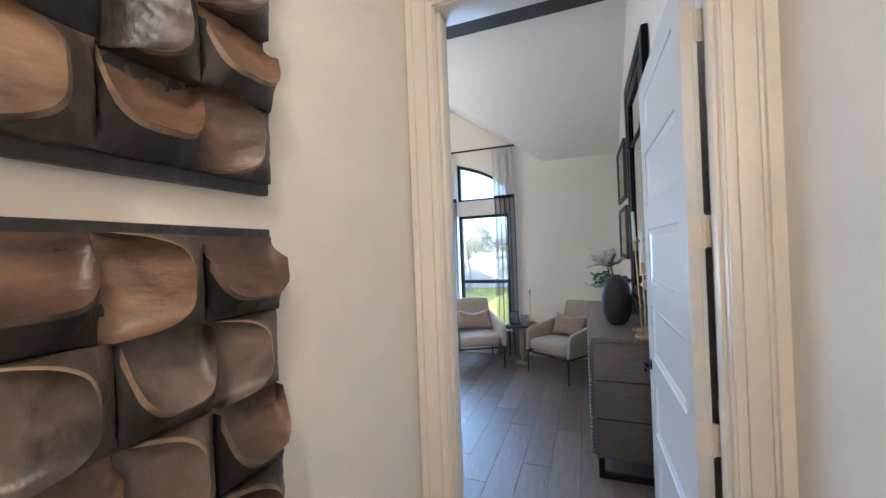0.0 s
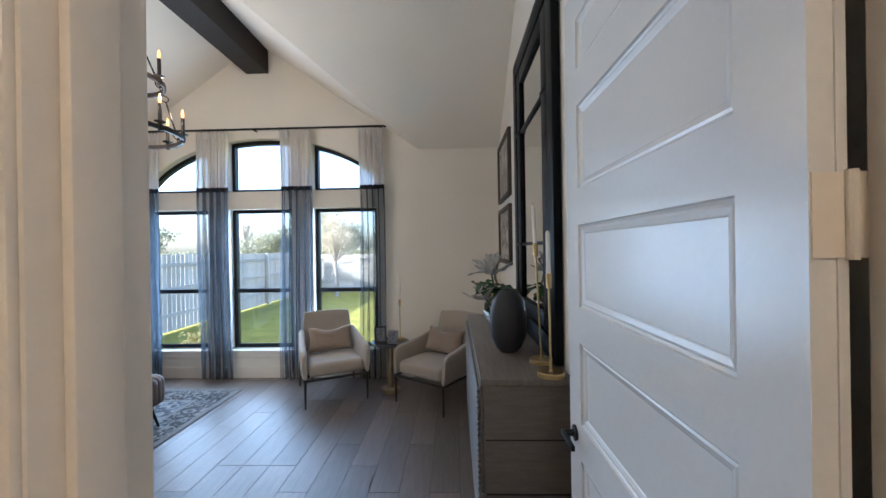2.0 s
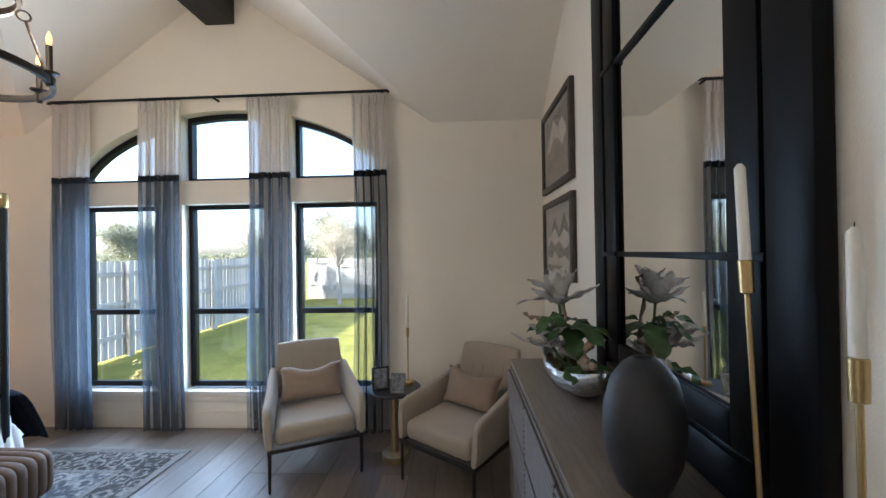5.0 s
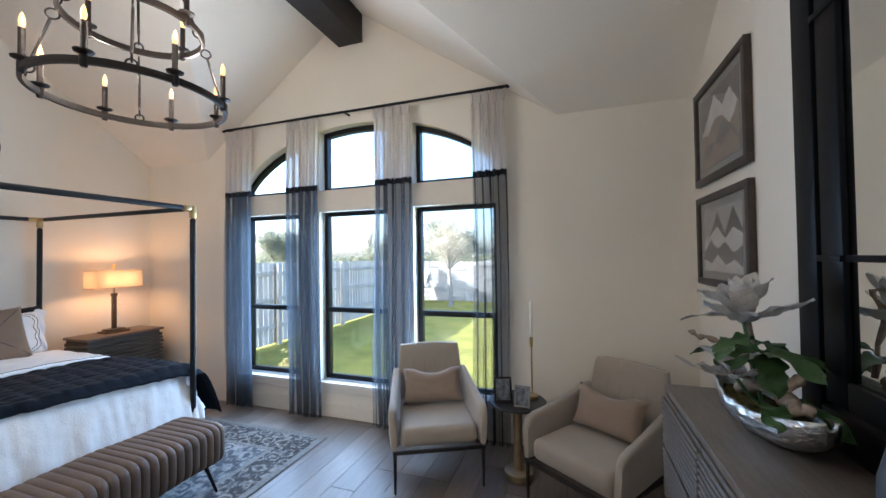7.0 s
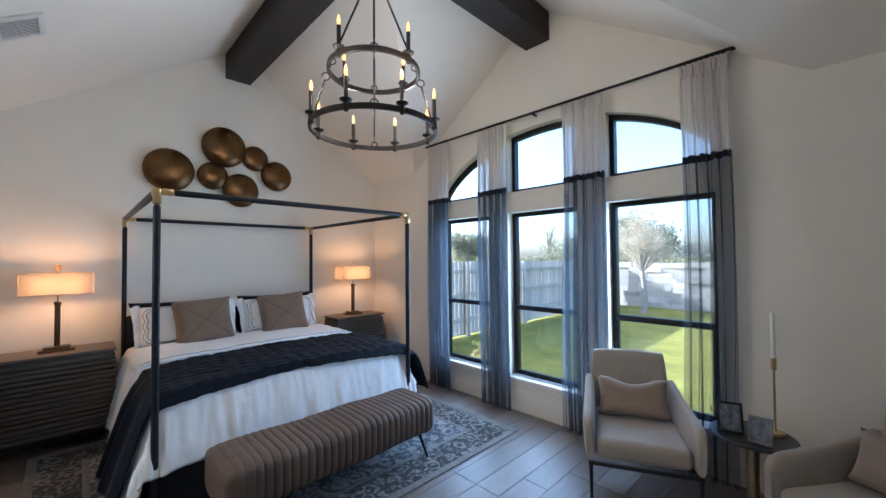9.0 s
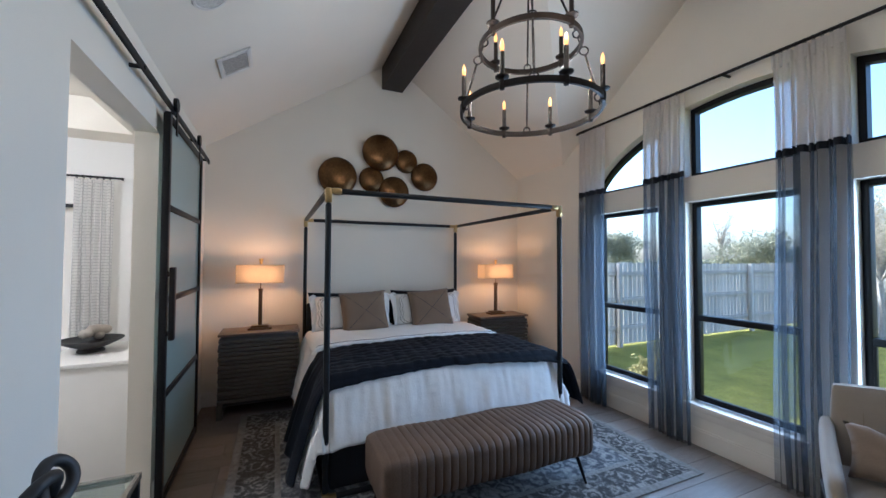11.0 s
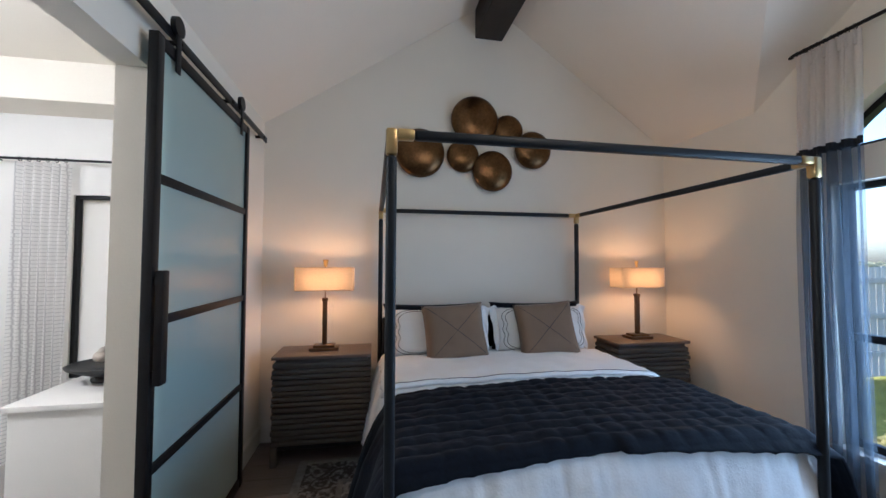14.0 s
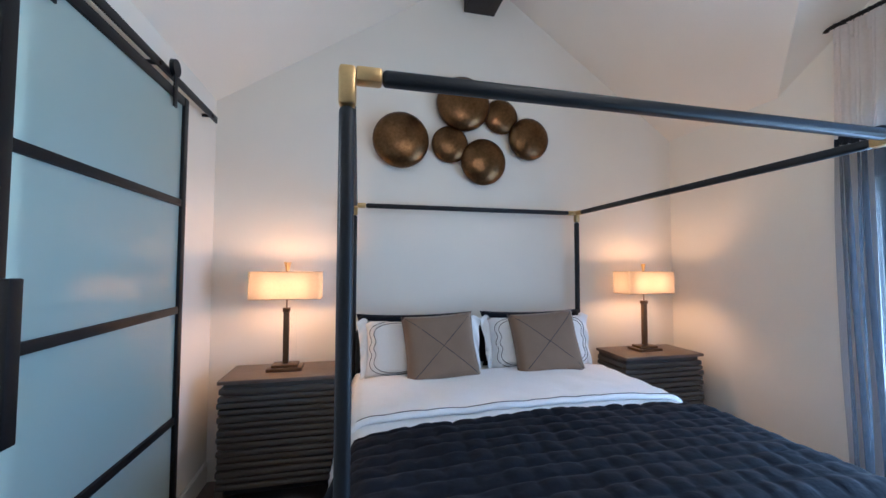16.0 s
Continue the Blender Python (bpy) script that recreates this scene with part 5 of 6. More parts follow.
for a, b in ((-3.965, -3.60), (-3.115, -2.715), (-2.10, -1.70), (-1.125, -0.815)):
    for k in range(9):
        bm = torus(B(), (a + (b - a) * (k + 0.35) / 9, 0, -0.006), 0.018, 0.003, 20, 6, Matrix.Rotation(radians(90), 4, "Y"))
        part("ring", bm, BLACK, cr)

# ---- bedroom: ceiling vent ----
k = (APEX - SPRING) / (RIDGE_Y - SOUTH)
VENT = material("vent_paint", (0.75, 0.72, 0.68), 0.5, vary=0.03)
DARK = material("vent_dark", (0.03, 0.03, 0.03), 0.9)
vent = thing("ceiling_vent", (-3.83, 1.46, SPRING + k * (1.46 - SOUTH) - 0.003), 0, "white louvred vent in the sloped ceiling", "vent")
vent.matrix_basis = pose(-3.83, 1.46, SPRING + k * (1.46 - SOUTH) - 0.004, math.degrees(math.atan(k)), 0, 0)
bm = B()
for a in ((-0.15, 0.15, -0.13, -0.095), (-0.15, 0.15, 0.095, 0.13), (-0.15, -0.115, -0.095, 0.095), (0.115, 0.15, -0.095, 0.095)):
    box(bm, *a, -0.012, 0.002, 0.002)
part("frame", bm, VENT, vent)
bm = B()
box(bm, -0.115, 0.115, -0.095, 0.095, -0.003, 0.001)
part("backing", bm, DARK, vent)
for q in range(11):
    bm = B()
    x = -0.1 + 0.02 * q
    box(bm, x - 0.0045, x + 0.0025, -0.094, 0.094, -0.0065, -0.0035)
    part("slat", bm, VENT, vent)

sp = thing("ceiling_speaker", (-3.02, 1.41, 0), 0, "round white in-ceiling speaker grille", "speaker")
sp.matrix_basis = pose(-3.02, 1.41, SPRING + k * (1.41 - SOUTH) - 0.003, math.degrees(math.atan(k)), 0, 0)
part("bezel", lathe(B(), ((0.085, -0.004), (0.088, -0.01), (0.102, -0.009), (0.105, 0.001), (0.085, 0.001)), 40), VENT, sp)
part("grille", lathe(B(), ((0, -0.006), (0.086, -0.005), (0.086, 0.001), (0, 0.001)), 40), material("speaker_mesh", (0.6, 0.58, 0.55), 0.7, vary=0.3, scale=60, bump=0.003, fine=400), sp, "fine white mesh")

# ---- bedroom: entry door, open against the wall ----
door = tagged(thing("door_2", (0.437, ENTRY_Y + 0.005, 0.01), 0, "white painted panel door standing open against the wall", "door"), kind="structure")
LW, LH, LT = 0.93, 2.435, 0.045
PANELS = ((0.18, 0.455), (0.575, 0.85), (0.97, 1.245), (1.365, 1.64), (1.76, 2.035), (2.155, 2.32))
bm = B()
box(bm, 0.0125, LT - 0.0125, 0.002, LW - 0.002, 0, LH)
part("core", bm, DOORPAINT, door)
zs = [0.0] + [v for p in PANELS for v in p] + [LH]
for x0, x1 in ((0, 0.0123), (LT - 0.0123, LT)):
    for y0, y1 in ((0, 0.115), (LW - 0.115, LW)):
        bm = B()
        box(bm, x0, x1, y0, y1, 0, LH)
        part("stile", bm, DOORPAINT, door)
    for a, b in zip(zs[::2], zs[1::2]):
        bm = B()
        box(bm, x0, x1, 0.115, LW - 0.115, a, b)
        part("rail", bm, DOORPAINT, door)
    for a, b in PANELS:
        bm = B()
        s = -1 if x0 == 0 else 1
        edge = 0.0123 if x0 == 0 else LT - 0.0123
        face = x0 if x0 == 0 else x1
        ys, zs2 = (0.115, LW - 0.115), (a, b)
        rings = []
        for o, d in ((0.0, 0.0005), (0.003, 0.006), (0.009, 0.0085), (0.015, 0.007), (0.027, 0.0105), (0.03, 0.0122)):
            px = face - s * d
            rings.append([bm.verts.new((px, y, z)) for y, z in ((ys[0] + o, zs2[0] + o), (ys[1] - o, zs2[0] + o), (ys[1] - o, zs2[1] - o), (ys[0] + o, zs2[1] - o))])
        for p, q in zip(rings, rings[1:]):
            for k in range(4):
                bm.faces.new((p[k], p[(k + 1) % 4], q[(k + 1) % 4], q[k]))
        bmesh.ops.recalc_face_normals(bm, faces=bm.faces)
        part("panel_moulding", bm, DOORPAINT, door, smooth=None)
hd = part("handle", lathe(B(), ((0, 0), (0.026, 0), (0.027, 0.006), (0.012, 0.009), (0.01, 0.045), (0, 0.046)), 20), BLACK, door, "black lever handle")
hd.matrix_basis = pose(0.0, LW - 0.06, 0.92, 0, -90, 0)
bm = B()
box(bm, -0.009, 0.009, -0.11, 0.012, 0.036, 0.05, 0.004)
part("lever", bm, BLACK, hd)
for z in (0.3, 0.945, 1.6, 2.25):
    bm = B()
    box(bm, 0.0025, LT - 0.001, -0.0022, 0.0, z - 0.05, z + 0.05)
    box(bm, LT, LT + 0.038, -0.0045, -0.0022, z - 0.05, z + 0.05)
    rod(bm, (LT - 0.001, -0.006, z - 0.052), (LT - 0.001, -0.006, z + 0.052), 0.006, 10)
    for dz in (-0.035, 0.0, 0.035):
        rod(bm, (0.014 + 0.008 * (dz == 0), -0.0026, z + dz), (0.014 + 0.008 * (dz == 0), -0.0018, z + dz), 0.0035, 10)
    part("hinge", bm, TRIM, door, "painted butt hinge")

fr = tagged(thing("door_frame", (0, 0, 0), 0, "cream painted door frame with moulded casing", "door frame"), kind="structure")
y0, y1 = ENTRY_Y - ENTRY_T, ENTRY_Y
for a, b in ((DOOR_L - 0.02, DOOR_L), (DOOR_R, DOOR_R + 0.02)):
    bm = B()
    box(bm, a, b, y0 - 0.001, y1 + 0.001, 0, DOOR_H, 0.001)
    part("jamb", bm, TRIM, fr)
bm = B()
box(bm, DOOR_L - 0.02, DOOR_R + 0.02, y0 - 0.001, y1 + 0.001, DOOR_H, DOOR_H + 0.02, 0.001)
part("head_jamb", bm, TRIM, fr)
for a, b in ((DOOR_L, DOOR_L + 0.012), (DOOR_R - 0.012, DOOR_R)):
    bm = B()
    box(bm, a, b, y0 + 0.03, y1 - 0.045, 0, DOOR_H, 0.002)
    part("stop", bm, TRIM, fr)
for s, x in ((-1, DOOR_L), (1, DOOR_R)):
    for side, yy in ((-1, y0), (1, y1)) if s < 0 else ((-1, y0),):
        bm = B()
        for k, (a, b, t) in enumerate(((0.004, 0.03, 0.011), (0.03, 0.082, 0.016), (0.082, 0.108, 0.021))):
            xa, xb = sorted((x + s * a, x + s * b))
            ya, yb = sorted((yy, yy + side * t))
            box(bm, xa, xb, ya, yb, 0, DOOR_H + 0.004 + a, 0.003, 2)
        part("casing", bm, TRIM, fr)
for side, yy in ((-1, y0),):
    bm = B()
    for a, b, t in ((0.004, 0.03, 0.011), (0.03, 0.082, 0.016), (0.082, 0.108, 0.021)):
        ya, yb = sorted((yy, yy + side * t))
        box(bm, DOOR_L - b, DOOR_R + b, ya, yb, DOOR_H + a, DOOR_H + b, 0.003, 2)
    part("head_casing", bm, TRIM, fr)

# ---- hall: carved wood panels ----
def hewn_wood(name, spread, stretch, middle=(0.125, 0.082, 0.052, 1)):
    m = material(name, (0.1, 0.07, 0.05), 0.4, vary=0.3, scale=8, bump=0.003, fine=50, stretch=stretch)
    t = m.node_tree
    co, mp, ns2, info, add = (t.nodes.new(n) for n in ("ShaderNodeTexCoord", "ShaderNodeMapping", "ShaderNodeTexNoise", "ShaderNodeObjectInfo", "ShaderNodeMath"))
    mp.inputs["Scale"].default_value = stretch
    ns2.inputs["Scale"].default_value, ns2.inputs["Detail"].default_value, ns2.inputs["Distortion"].default_value = 6, 9, 0.8
    t.links.new(co.outputs["Object"], mp.inputs["Vector"]), t.links.new(mp.outputs["Vector"], ns2.inputs["Vector"])
    add.operation = "MULTIPLY_ADD"
    add.inputs[1].default_value = 0.28
    t.links.new(info.outputs["Random"], add.inputs[0]), t.links.new(ns2.outputs["Fac"], add.inputs[2])
    ramp = t.nodes.new("ShaderNodeValToRGB")
    e = ramp.color_ramp.elements
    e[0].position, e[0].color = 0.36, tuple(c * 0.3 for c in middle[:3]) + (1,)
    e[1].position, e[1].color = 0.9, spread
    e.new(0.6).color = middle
    t.links.new(add.outputs[0], ramp.inputs["Fac"]), t.links.new(ramp.outputs["Color"], t.nodes["Principled BSDF"].inputs["Base Color"])
    return m


# The dark tone paints shade under ledges and between blocks; the palest marks lips.
CARVED = [hewn_wood("hewn_dark", (0.06, 0.053, 0.05, 1), (1, 3, 1), (0.022, 0.019, 0.018, 1)), hewn_wood("hewn_brown", (0.26, 0.165, 0.09, 1), (1, 1, 2), (0.105, 0.062, 0.036, 1)), hewn_wood("hewn_grey", (0.17, 0.125, 0.09, 1), (1, 2, 1), (0.055, 0.041, 0.032, 1)), hewn_wood("hewn_pale", (0.46, 0.35, 0.24, 1), (1, 2, 2), (0.2, 0.14, 0.09, 1))]


def carved_block(p, rnd, y0, y1, z0, z1, kind):
    """A hewn block whose scooped face rises to a rounded lip, hanging down (ledge) or turned to the side."""
    bm = B()
    deep, reach, wide, n, under = rnd.uniform(0.05, 0.08), rnd.uniform(1.15, 1.5), rnd.uniform(0.97, 1.04), 26, 9
    low, tilt = rnd.uniform(0.1, 0.25), rnd.uniform(-0.12, 0.12)

    def f(u, v):
        a = 2 * u - 1
        s = math.sqrt(max(0.0, 1 - min(1.0, abs(a) / wide) ** (8.0 if y1 - y0 > 0.17 else 3.6)))
        line = 0.92 - reach * s
        rim = 0.5 + 0.5 * s + tilt * a
        j = v * n
        if j >= under:
            k = (j - under) / (n - under)
            b = line + (1 - line) * k
            d = deep * (low + (rim - low) * (1 - k) ** 2.4)
        else:
            k = (under - j) / under
            b = line + (-1 - line) * k ** 1.2
            d = deep * (0.38 + (rim - 0.38) * (1 - k) ** 0.8)
        if kind == "side":
            a, b = -b, a
        d += 0.0035 * noise.noise(Vector((a * 3 + z0 * 50, b * 3 + y0 * 40, 0))) + 0.0012 * noise.noise(Vector((a * 11 + z0 * 50, b * 11, 4)))
        return (0.012 + d, y0 + (y1 - y0) * (a + 1) / 2, z0 + (z1 - z0) * (b + 1) / 2)

    g = sheet(bm, n, n, f)
    # Undersides and sides darker, darkest on hanging ledges: shade put into the colour.
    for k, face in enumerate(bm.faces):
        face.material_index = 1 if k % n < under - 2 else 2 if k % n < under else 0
    rim = [g[i][0] for i in range(n + 1)] + [g[n][j] for j in range(1, n + 1)] + [g[i][n] for i in range(n - 1, -1, -1)] + [g[0][j] for j in range(n - 1, 0, -1)]
    low_ring = [bm.verts.new((0.004, v.co.y, v.co.z)) for v in rim]
    for i in range(len(rim)):
        j = (i + 1) % len(rim)
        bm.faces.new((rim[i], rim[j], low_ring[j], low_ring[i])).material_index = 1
    bmesh.ops.recalc_face_normals(bm, faces=bm.faces)
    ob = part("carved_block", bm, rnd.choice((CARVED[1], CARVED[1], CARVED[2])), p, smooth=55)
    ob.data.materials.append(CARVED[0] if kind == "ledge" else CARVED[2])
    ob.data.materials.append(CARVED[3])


def carved_panel(z0, z1, seed, first):
    rnd = random.Random(seed)
    p = thing("wood_wall_panel", (HALL_L + 0.001, 0, 0), 0, "carved dark wood panel of scooped reclaimed blocks on the hallway wall", "wall art", "carved panels in the hallway")
    bm = B()
    box(bm, 0.0, 0.02, -0.82, 0.087, z0, z1, 0.003)
    part("backing", bm, CARVED[0], p)
    rows = 6
    tall = (z1 - z0 - 0.035) / rows
    for row in range(rows):
        y, col = 0.08, 0
        top = z1 - 0.016 - tall * row
        while y > -0.76:
            wide = (0.142, 0.125, 0.14, 0.135, 0.15, 0.13)[col % 6] + rnd.uniform(-0.012, 0.012)
            if col == 2 and (row + first) % 2 == 0:
                wide += 0.07
            wide = min(wide, y + 0.81)
            carved_block(p, rnd, y - wide + 0.0008, y - 0.0008, top - tall + 0.0012, top, "ledge" if (row + col + first) % 2 == 0 else "side")
            y -= wide
            col += 1
    return p


carved_panel(1.70, 2.55, 11, 0)
carved_panel(0.78, 1.635, 5, 0)

# ---- console table by the bathroom opening ----
CHROME = material("chrome", (0.6, 0.58, 0.52), 0.2, 1.0, vary=0.05)
ct = thing("console_table", (-1.8, 1.2, 0), 0, "slim metal console table with a glass top against the wall", "console table")
for x in (-0.54, 0.54):
    for y in (-0.11, 0.11):
        bm = B()
        box(bm, x - 0.012, x + 0.012, y - 0.012, y + 0.012, 0, 0.775, 0.002)
        part("leg", bm, BLACK, ct)
bm = B()
for a in ((-0.555, 0.555, -0.125, -0.108), (-0.555, 0.555, 0.108, 0.125), (-0.555, -0.538, -0.1078, 0.1078), (0.538, 0.555, -0.1078, 0.1078)):
    box(bm, *a, 0.776, 0.8, 0.002)
part("top_frame", bm, CHROME, ct, "polished metal rim")
bm = B()
box(bm, -0.537, 0.537, -0.1075, 0.1075, 0.788, 0.796)
part("glass_top", bm, glass("table_glass", 0.0, (0.85, 0.92, 0.9)), ct, "clear glass top")
kn = thing("knot_sculpture", (-2.02, 1.2, 0.8), 0, "matte black knotted ring sculpture on the console table", "sculpture")
bm = B()
pts = []
for i in range(97):
    t = 2 * math.pi * i / 96
    pts.append((0.036 * (math.sin(t) + 2 * math.sin(2 * t)), -0.022 * math.sin(3 * t), 0.125 + 0.036 * (math.cos(t) - 2 * math.cos(2 * t))))
pipe(bm, pts, 0.017, 10)
part("knot", bm, MATTE, kn, smooth=0)

# ---- bathroom ----
BWALL = material("bathroom_paint", (0.78, 0.76, 0.73), 0.8, vary=0.02, scale=2.5, bump=0.001, fine=160)
bm = B()
BW0, BW1, BZ0, BZ1 = -0.40, 0.04, 0.62, 2.11
box(bm, WEST - 0.2, WEST, BATH_S, BW0 - 0.62, 0, 3.0)
box(bm, WEST - 0.2, WEST, BW0 - 0.62, BW0 - 0.36, 0, 3.0)
box(bm, WEST - 0.2, WEST, BW0, BW1, 0, BZ0), box(bm, WEST - 0.2, WEST, BW0, BW1, BZ1, 3.0)
box(bm, WEST - 0.2, WEST, BW1, SOUTH - 0.3, 0, 3.0)
box(bm, WEST - 0.2, WEST, BW0 - 0.36, BW0, 0, 3.0)
structure("wall_bath_west", bm, BWALL, "white painted bathroom wall with a frosted window", "wall")
bm = B()
box(bm, WEST - 0.2, BATH_E, BATH_S - 0.15, BATH_S, 0, 3.0)
structure("wall_bath_south", bm, BWALL, "white painted plain bathroom wall", "wall")
bm = B()
box(bm, BATH_E, HALL_L - 0.121, BATH_S, SOUTH - 0.27, 0, 3.0)
structure("wall_bath_east", bm, BWALL, "white painted bathroom side wall", "wall")
bm = B()
box(bm, WEST - 0.2, WEST + 0.35, BATH_S, SOUTH - 0.131, 2.75, 2.9)
box(bm, WEST + 0.35, BATH_E, BATH_S, BATH_S + 0.4, 2.75, 2.9), box(bm, WEST + 0.35, BATH_E, SOUTH - 0.53, SOUTH - 0.131, 2.75, 2.9)
box(bm, BATH_E - 0.35, BATH_E, BATH_S + 0.4, SOUTH - 0.53, 2.75, 2.9)
box(bm, WEST - 0.2, BATH_E, BATH_S, SOUTH - 0.131, 3.05, 3.15)
box(bm, WEST + 0.34, WEST + 0.35, BATH_S + 0.4, SOUTH - 0.53, 2.9, 3.05), box(bm, BATH_E - 0.35, BATH_E - 0.34, BATH_S + 0.4, SOUTH - 0.53, 2.9, 3.05)
structure("ceiling_bath", bm, CEIL, "cream painted bathroom tray ceiling", "ceiling")
bw = tagged(thing("window_4", (0, 0, 0), 0, "black-framed frosted bathroom window", "window"), kind="structure")
bm = B()
for a in ((BW0, BW0 + 0.03, BZ0, BZ1), (BW1 - 0.03, BW1, BZ0, BZ1), (BW0 + 0.03, BW1 - 0.03, BZ0, BZ0 + 0.03), (BW0 + 0.03, BW1 - 0.03, BZ1 - 0.03, BZ1)):
    box(bm, WEST - 0.1, WEST - 0.02, *a, 0.003)
part("window_frame", bm, BLACK, bw)
bm = B()
box(bm, WEST - 0.065, WEST - 0.06, BW0 + 0.03, BW1 - 0.03, BZ0 + 0.03, BZ1 - 0.03)
part("pane", bm, frosted("rain_glass", (0.52, 0.49, 0.45)), bw, "textured rain glass")


def hex_cloth():
    m = cloth_sheer("hexagon_sheer", (0.8, 0.8, 0.82), 0.2, 0.65)
    t = m.node_tree
    d = t.nodes["Diffuse BSDF"]
    vor = t.nodes.new("ShaderNodeTexVoronoi")
    vor.feature = "DISTANCE_TO_EDGE"
    vor.inputs["Scale"].default_value, vor.inputs["Randomness"].default_value = 34, 0.12
    co = t.nodes.new("ShaderNodeTexCoord")
    flat = t.nodes.new("ShaderNodeMapping")
    flat.inputs["Scale"].default_value = (0.001, 1, 1)
    t.links.new(co.outputs["Object"], flat.inputs["Vector"])
    t.links.new(flat.outputs["Vector"], vor.inputs["Vector"])
    r = t.nodes.new("ShaderNodeValToRGB")
    r.color_ramp.elements[0].position, r.color_ramp.elements[0].color = 0.05, (0.62, 0.61, 0.62, 1)
    r.color_ramp.elements[1].position, r.color_ramp.elements[1].color = 0.12, (0.93, 0.92, 0.91, 1)
    t.links.new(vor.outputs["Distance"], r.inputs["Fac"])
    for n in (d, t.nodes["Translucent BSDF"]):
        t.links.new(r.outputs["Color"], n.inputs["Color"])
    return m


HEX = hex_cloth()
for y0, y1, sd in ((-0.74, -0.37, 1), (0.0, 0.3, 2)):
    c = thing("bathroom_curtain", (WEST + 0.09, (y0 + y1) / 2, 0), 0, "white sheer bathroom curtain with a grey hexagon pattern", "curtain", "bathroom curtains")
    bm = B()
    w = y1 - y0
    sheet(bm, 80, 14, lambda u, v: (0.03 * math.sin(u * 6.283 * 6 + math.sin(v * 3 + sd)), -w / 2 + w * u, 0.03 + 2.31 * v))
    part("panel", bm, HEX, c, smooth=0)
br = thing("bathroom_rod", (WEST + 0.09, 0, 2.37), 0, "black curtain rod above the bathroom window", "curtain rod")
bm = B()
rod(bm, (0, -0.95, 0), (0, 0.38, 0), 0.01, 12)
part("pole", bm, BLACK, br)
for y in (-0.9, 0.35):
    bm = B()
    rod(bm, (0, y, 0), (-0.09, y, 0), 0.006, 8)
    part("bracket", bm, BLACK, br)
for y0, y1 in ((-0.74, -0.37), (0.0, 0.3)):
    for k in range(6):
        bm = torus(B(), (0, y0 + (y1 - y0) * (k + 0.5) / 6, -0.005), 0.016, 0.003, 16, 6, Matrix.Rotation(radians(90), 4, "X"))
        part("ring", bm, BLACK, br)
QUARTZ = material("white_quartz", (0.82, 0.8, 0.78), 0.25, vary=0.03, scale=4, bump=0.0004)
tub = thing("tub_deck", (-4.4, 0.58, 0), 0, "white panelled tub deck with a quartz top", "tub deck")
bm = B()
box(bm, -0.38, 0.38, -0.31, 0.335, 0, 0.829, 0.004)
part("body", bm, BWALL, tub)
bm = B()
box(bm, -0.4, 0.4, -0.33, 0.335, 0.83, 0.86, 0.005)
part("deck_top", bm, QUARTZ, tub, "white quartz top")
bl = thing("decorative_bowl", (-4.42, 0.46, 0.861), 0, "dark footed bowl holding rolled pale cloths on the tub deck", "bowl")
part("bowl", lathe(B(), ((0, 0), (0.08, 0), (0.085, 0.01), (0.07, 0.03), (0.12, 0.05), (0.19, 0.085), (0.2, 0.1), (0.193, 0.1), (0.18, 0.088), (0.1, 0.06), (0, 0.055)), 40), MATTE, bl)
TOWEL = material("pale_cloth", (0.45, 0.4, 0.35), 0.95, vary=0.12, scale=20, bump=0.004)
for k, (x, y, a) in enumerate(((-0.05, 0.03, 0.3), (0.04, -0.02, 0.5), (0.0, 0.05, -0.2))):
    bm = B()
    pipe(bm, [(x - 0.12 * math.cos(a) + 0.24 * math.cos(a) * q / 8, y - 0.12 * math.sin(a) + 0.24 * math.sin(a) * q / 8, 0.1 + 0.025 * k + 0.04 * (q / 8)) for q in range(9)], 0.036, 10, [0.6, 0.9, 1, 1, 1, 1, 1, 0.9, 0.6])
    part("rolled_cloth", bm, TOWEL, bl, "rolled pale cloth", smooth=0)

# ---- outside ----
GRASS = material("lawn", (0.22, 0.2, 0.04), 0.95, vary=0.45, scale=2.2, bump=0.05, fine=28, spec=0.1)
bm = B()
bmesh.ops.create_grid(bm, x_segments=2, y_segments=2, size=900, matrix=Matrix.Translation((0, 0, -0.25)))
structure("ground", bm, GRASS, "mown green lawn running to the horizon", "ground")
CEDAR = material("weathered_cedar", (0.45, 0.395, 0.33), 0.9, vary=0.3, scale=5, bump=0.004, fine=40, stretch=(5, 5, 0.6), per_piece=0.18)


def fence():
    f = thing("fence", (-6.5, 5.6, -0.25), 0, "weathered grey cedar privacy fence along the yard", "fence")
    rnd = random.Random(2)
    shapes = []
    for k in range(4):
        bm = B()
        box(bm, -0.01, 0.01, -0.065, 0.065, 0.03, 1.755 + 0.012 * k, 0.004, 1)
        shapes.append(mesh("picket", bm, CEDAR))
    for i in range(78):
        ob = new("picket", shapes[rnd.randrange(4)])
        ob.parent = f
        ob.location = (rnd.uniform(-0.004, 0.004), 0.142 * i, 0)
    for z in (0.35, 0.95, 1.5):
        bm = B()
        box(bm, 0.012, 0.05, -0.07, 11.0, z, z + 0.09, 0.004)
        part("fence_rail", bm, CEDAR, f)
    for k in range(5):
        bm = B()
        box(bm, 0.052, 0.14, 0.4 + 2.4 * k, 0.49 + 2.4 * k, 0, 1.76, 0.006)
        part("post", bm, CEDAR, f)


fence()
LIME = material("limestone", (0.45, 0.41, 0.35), 0.9, vary=0.2, scale=6, bump=0.02, fine=30, per_piece=0.2)


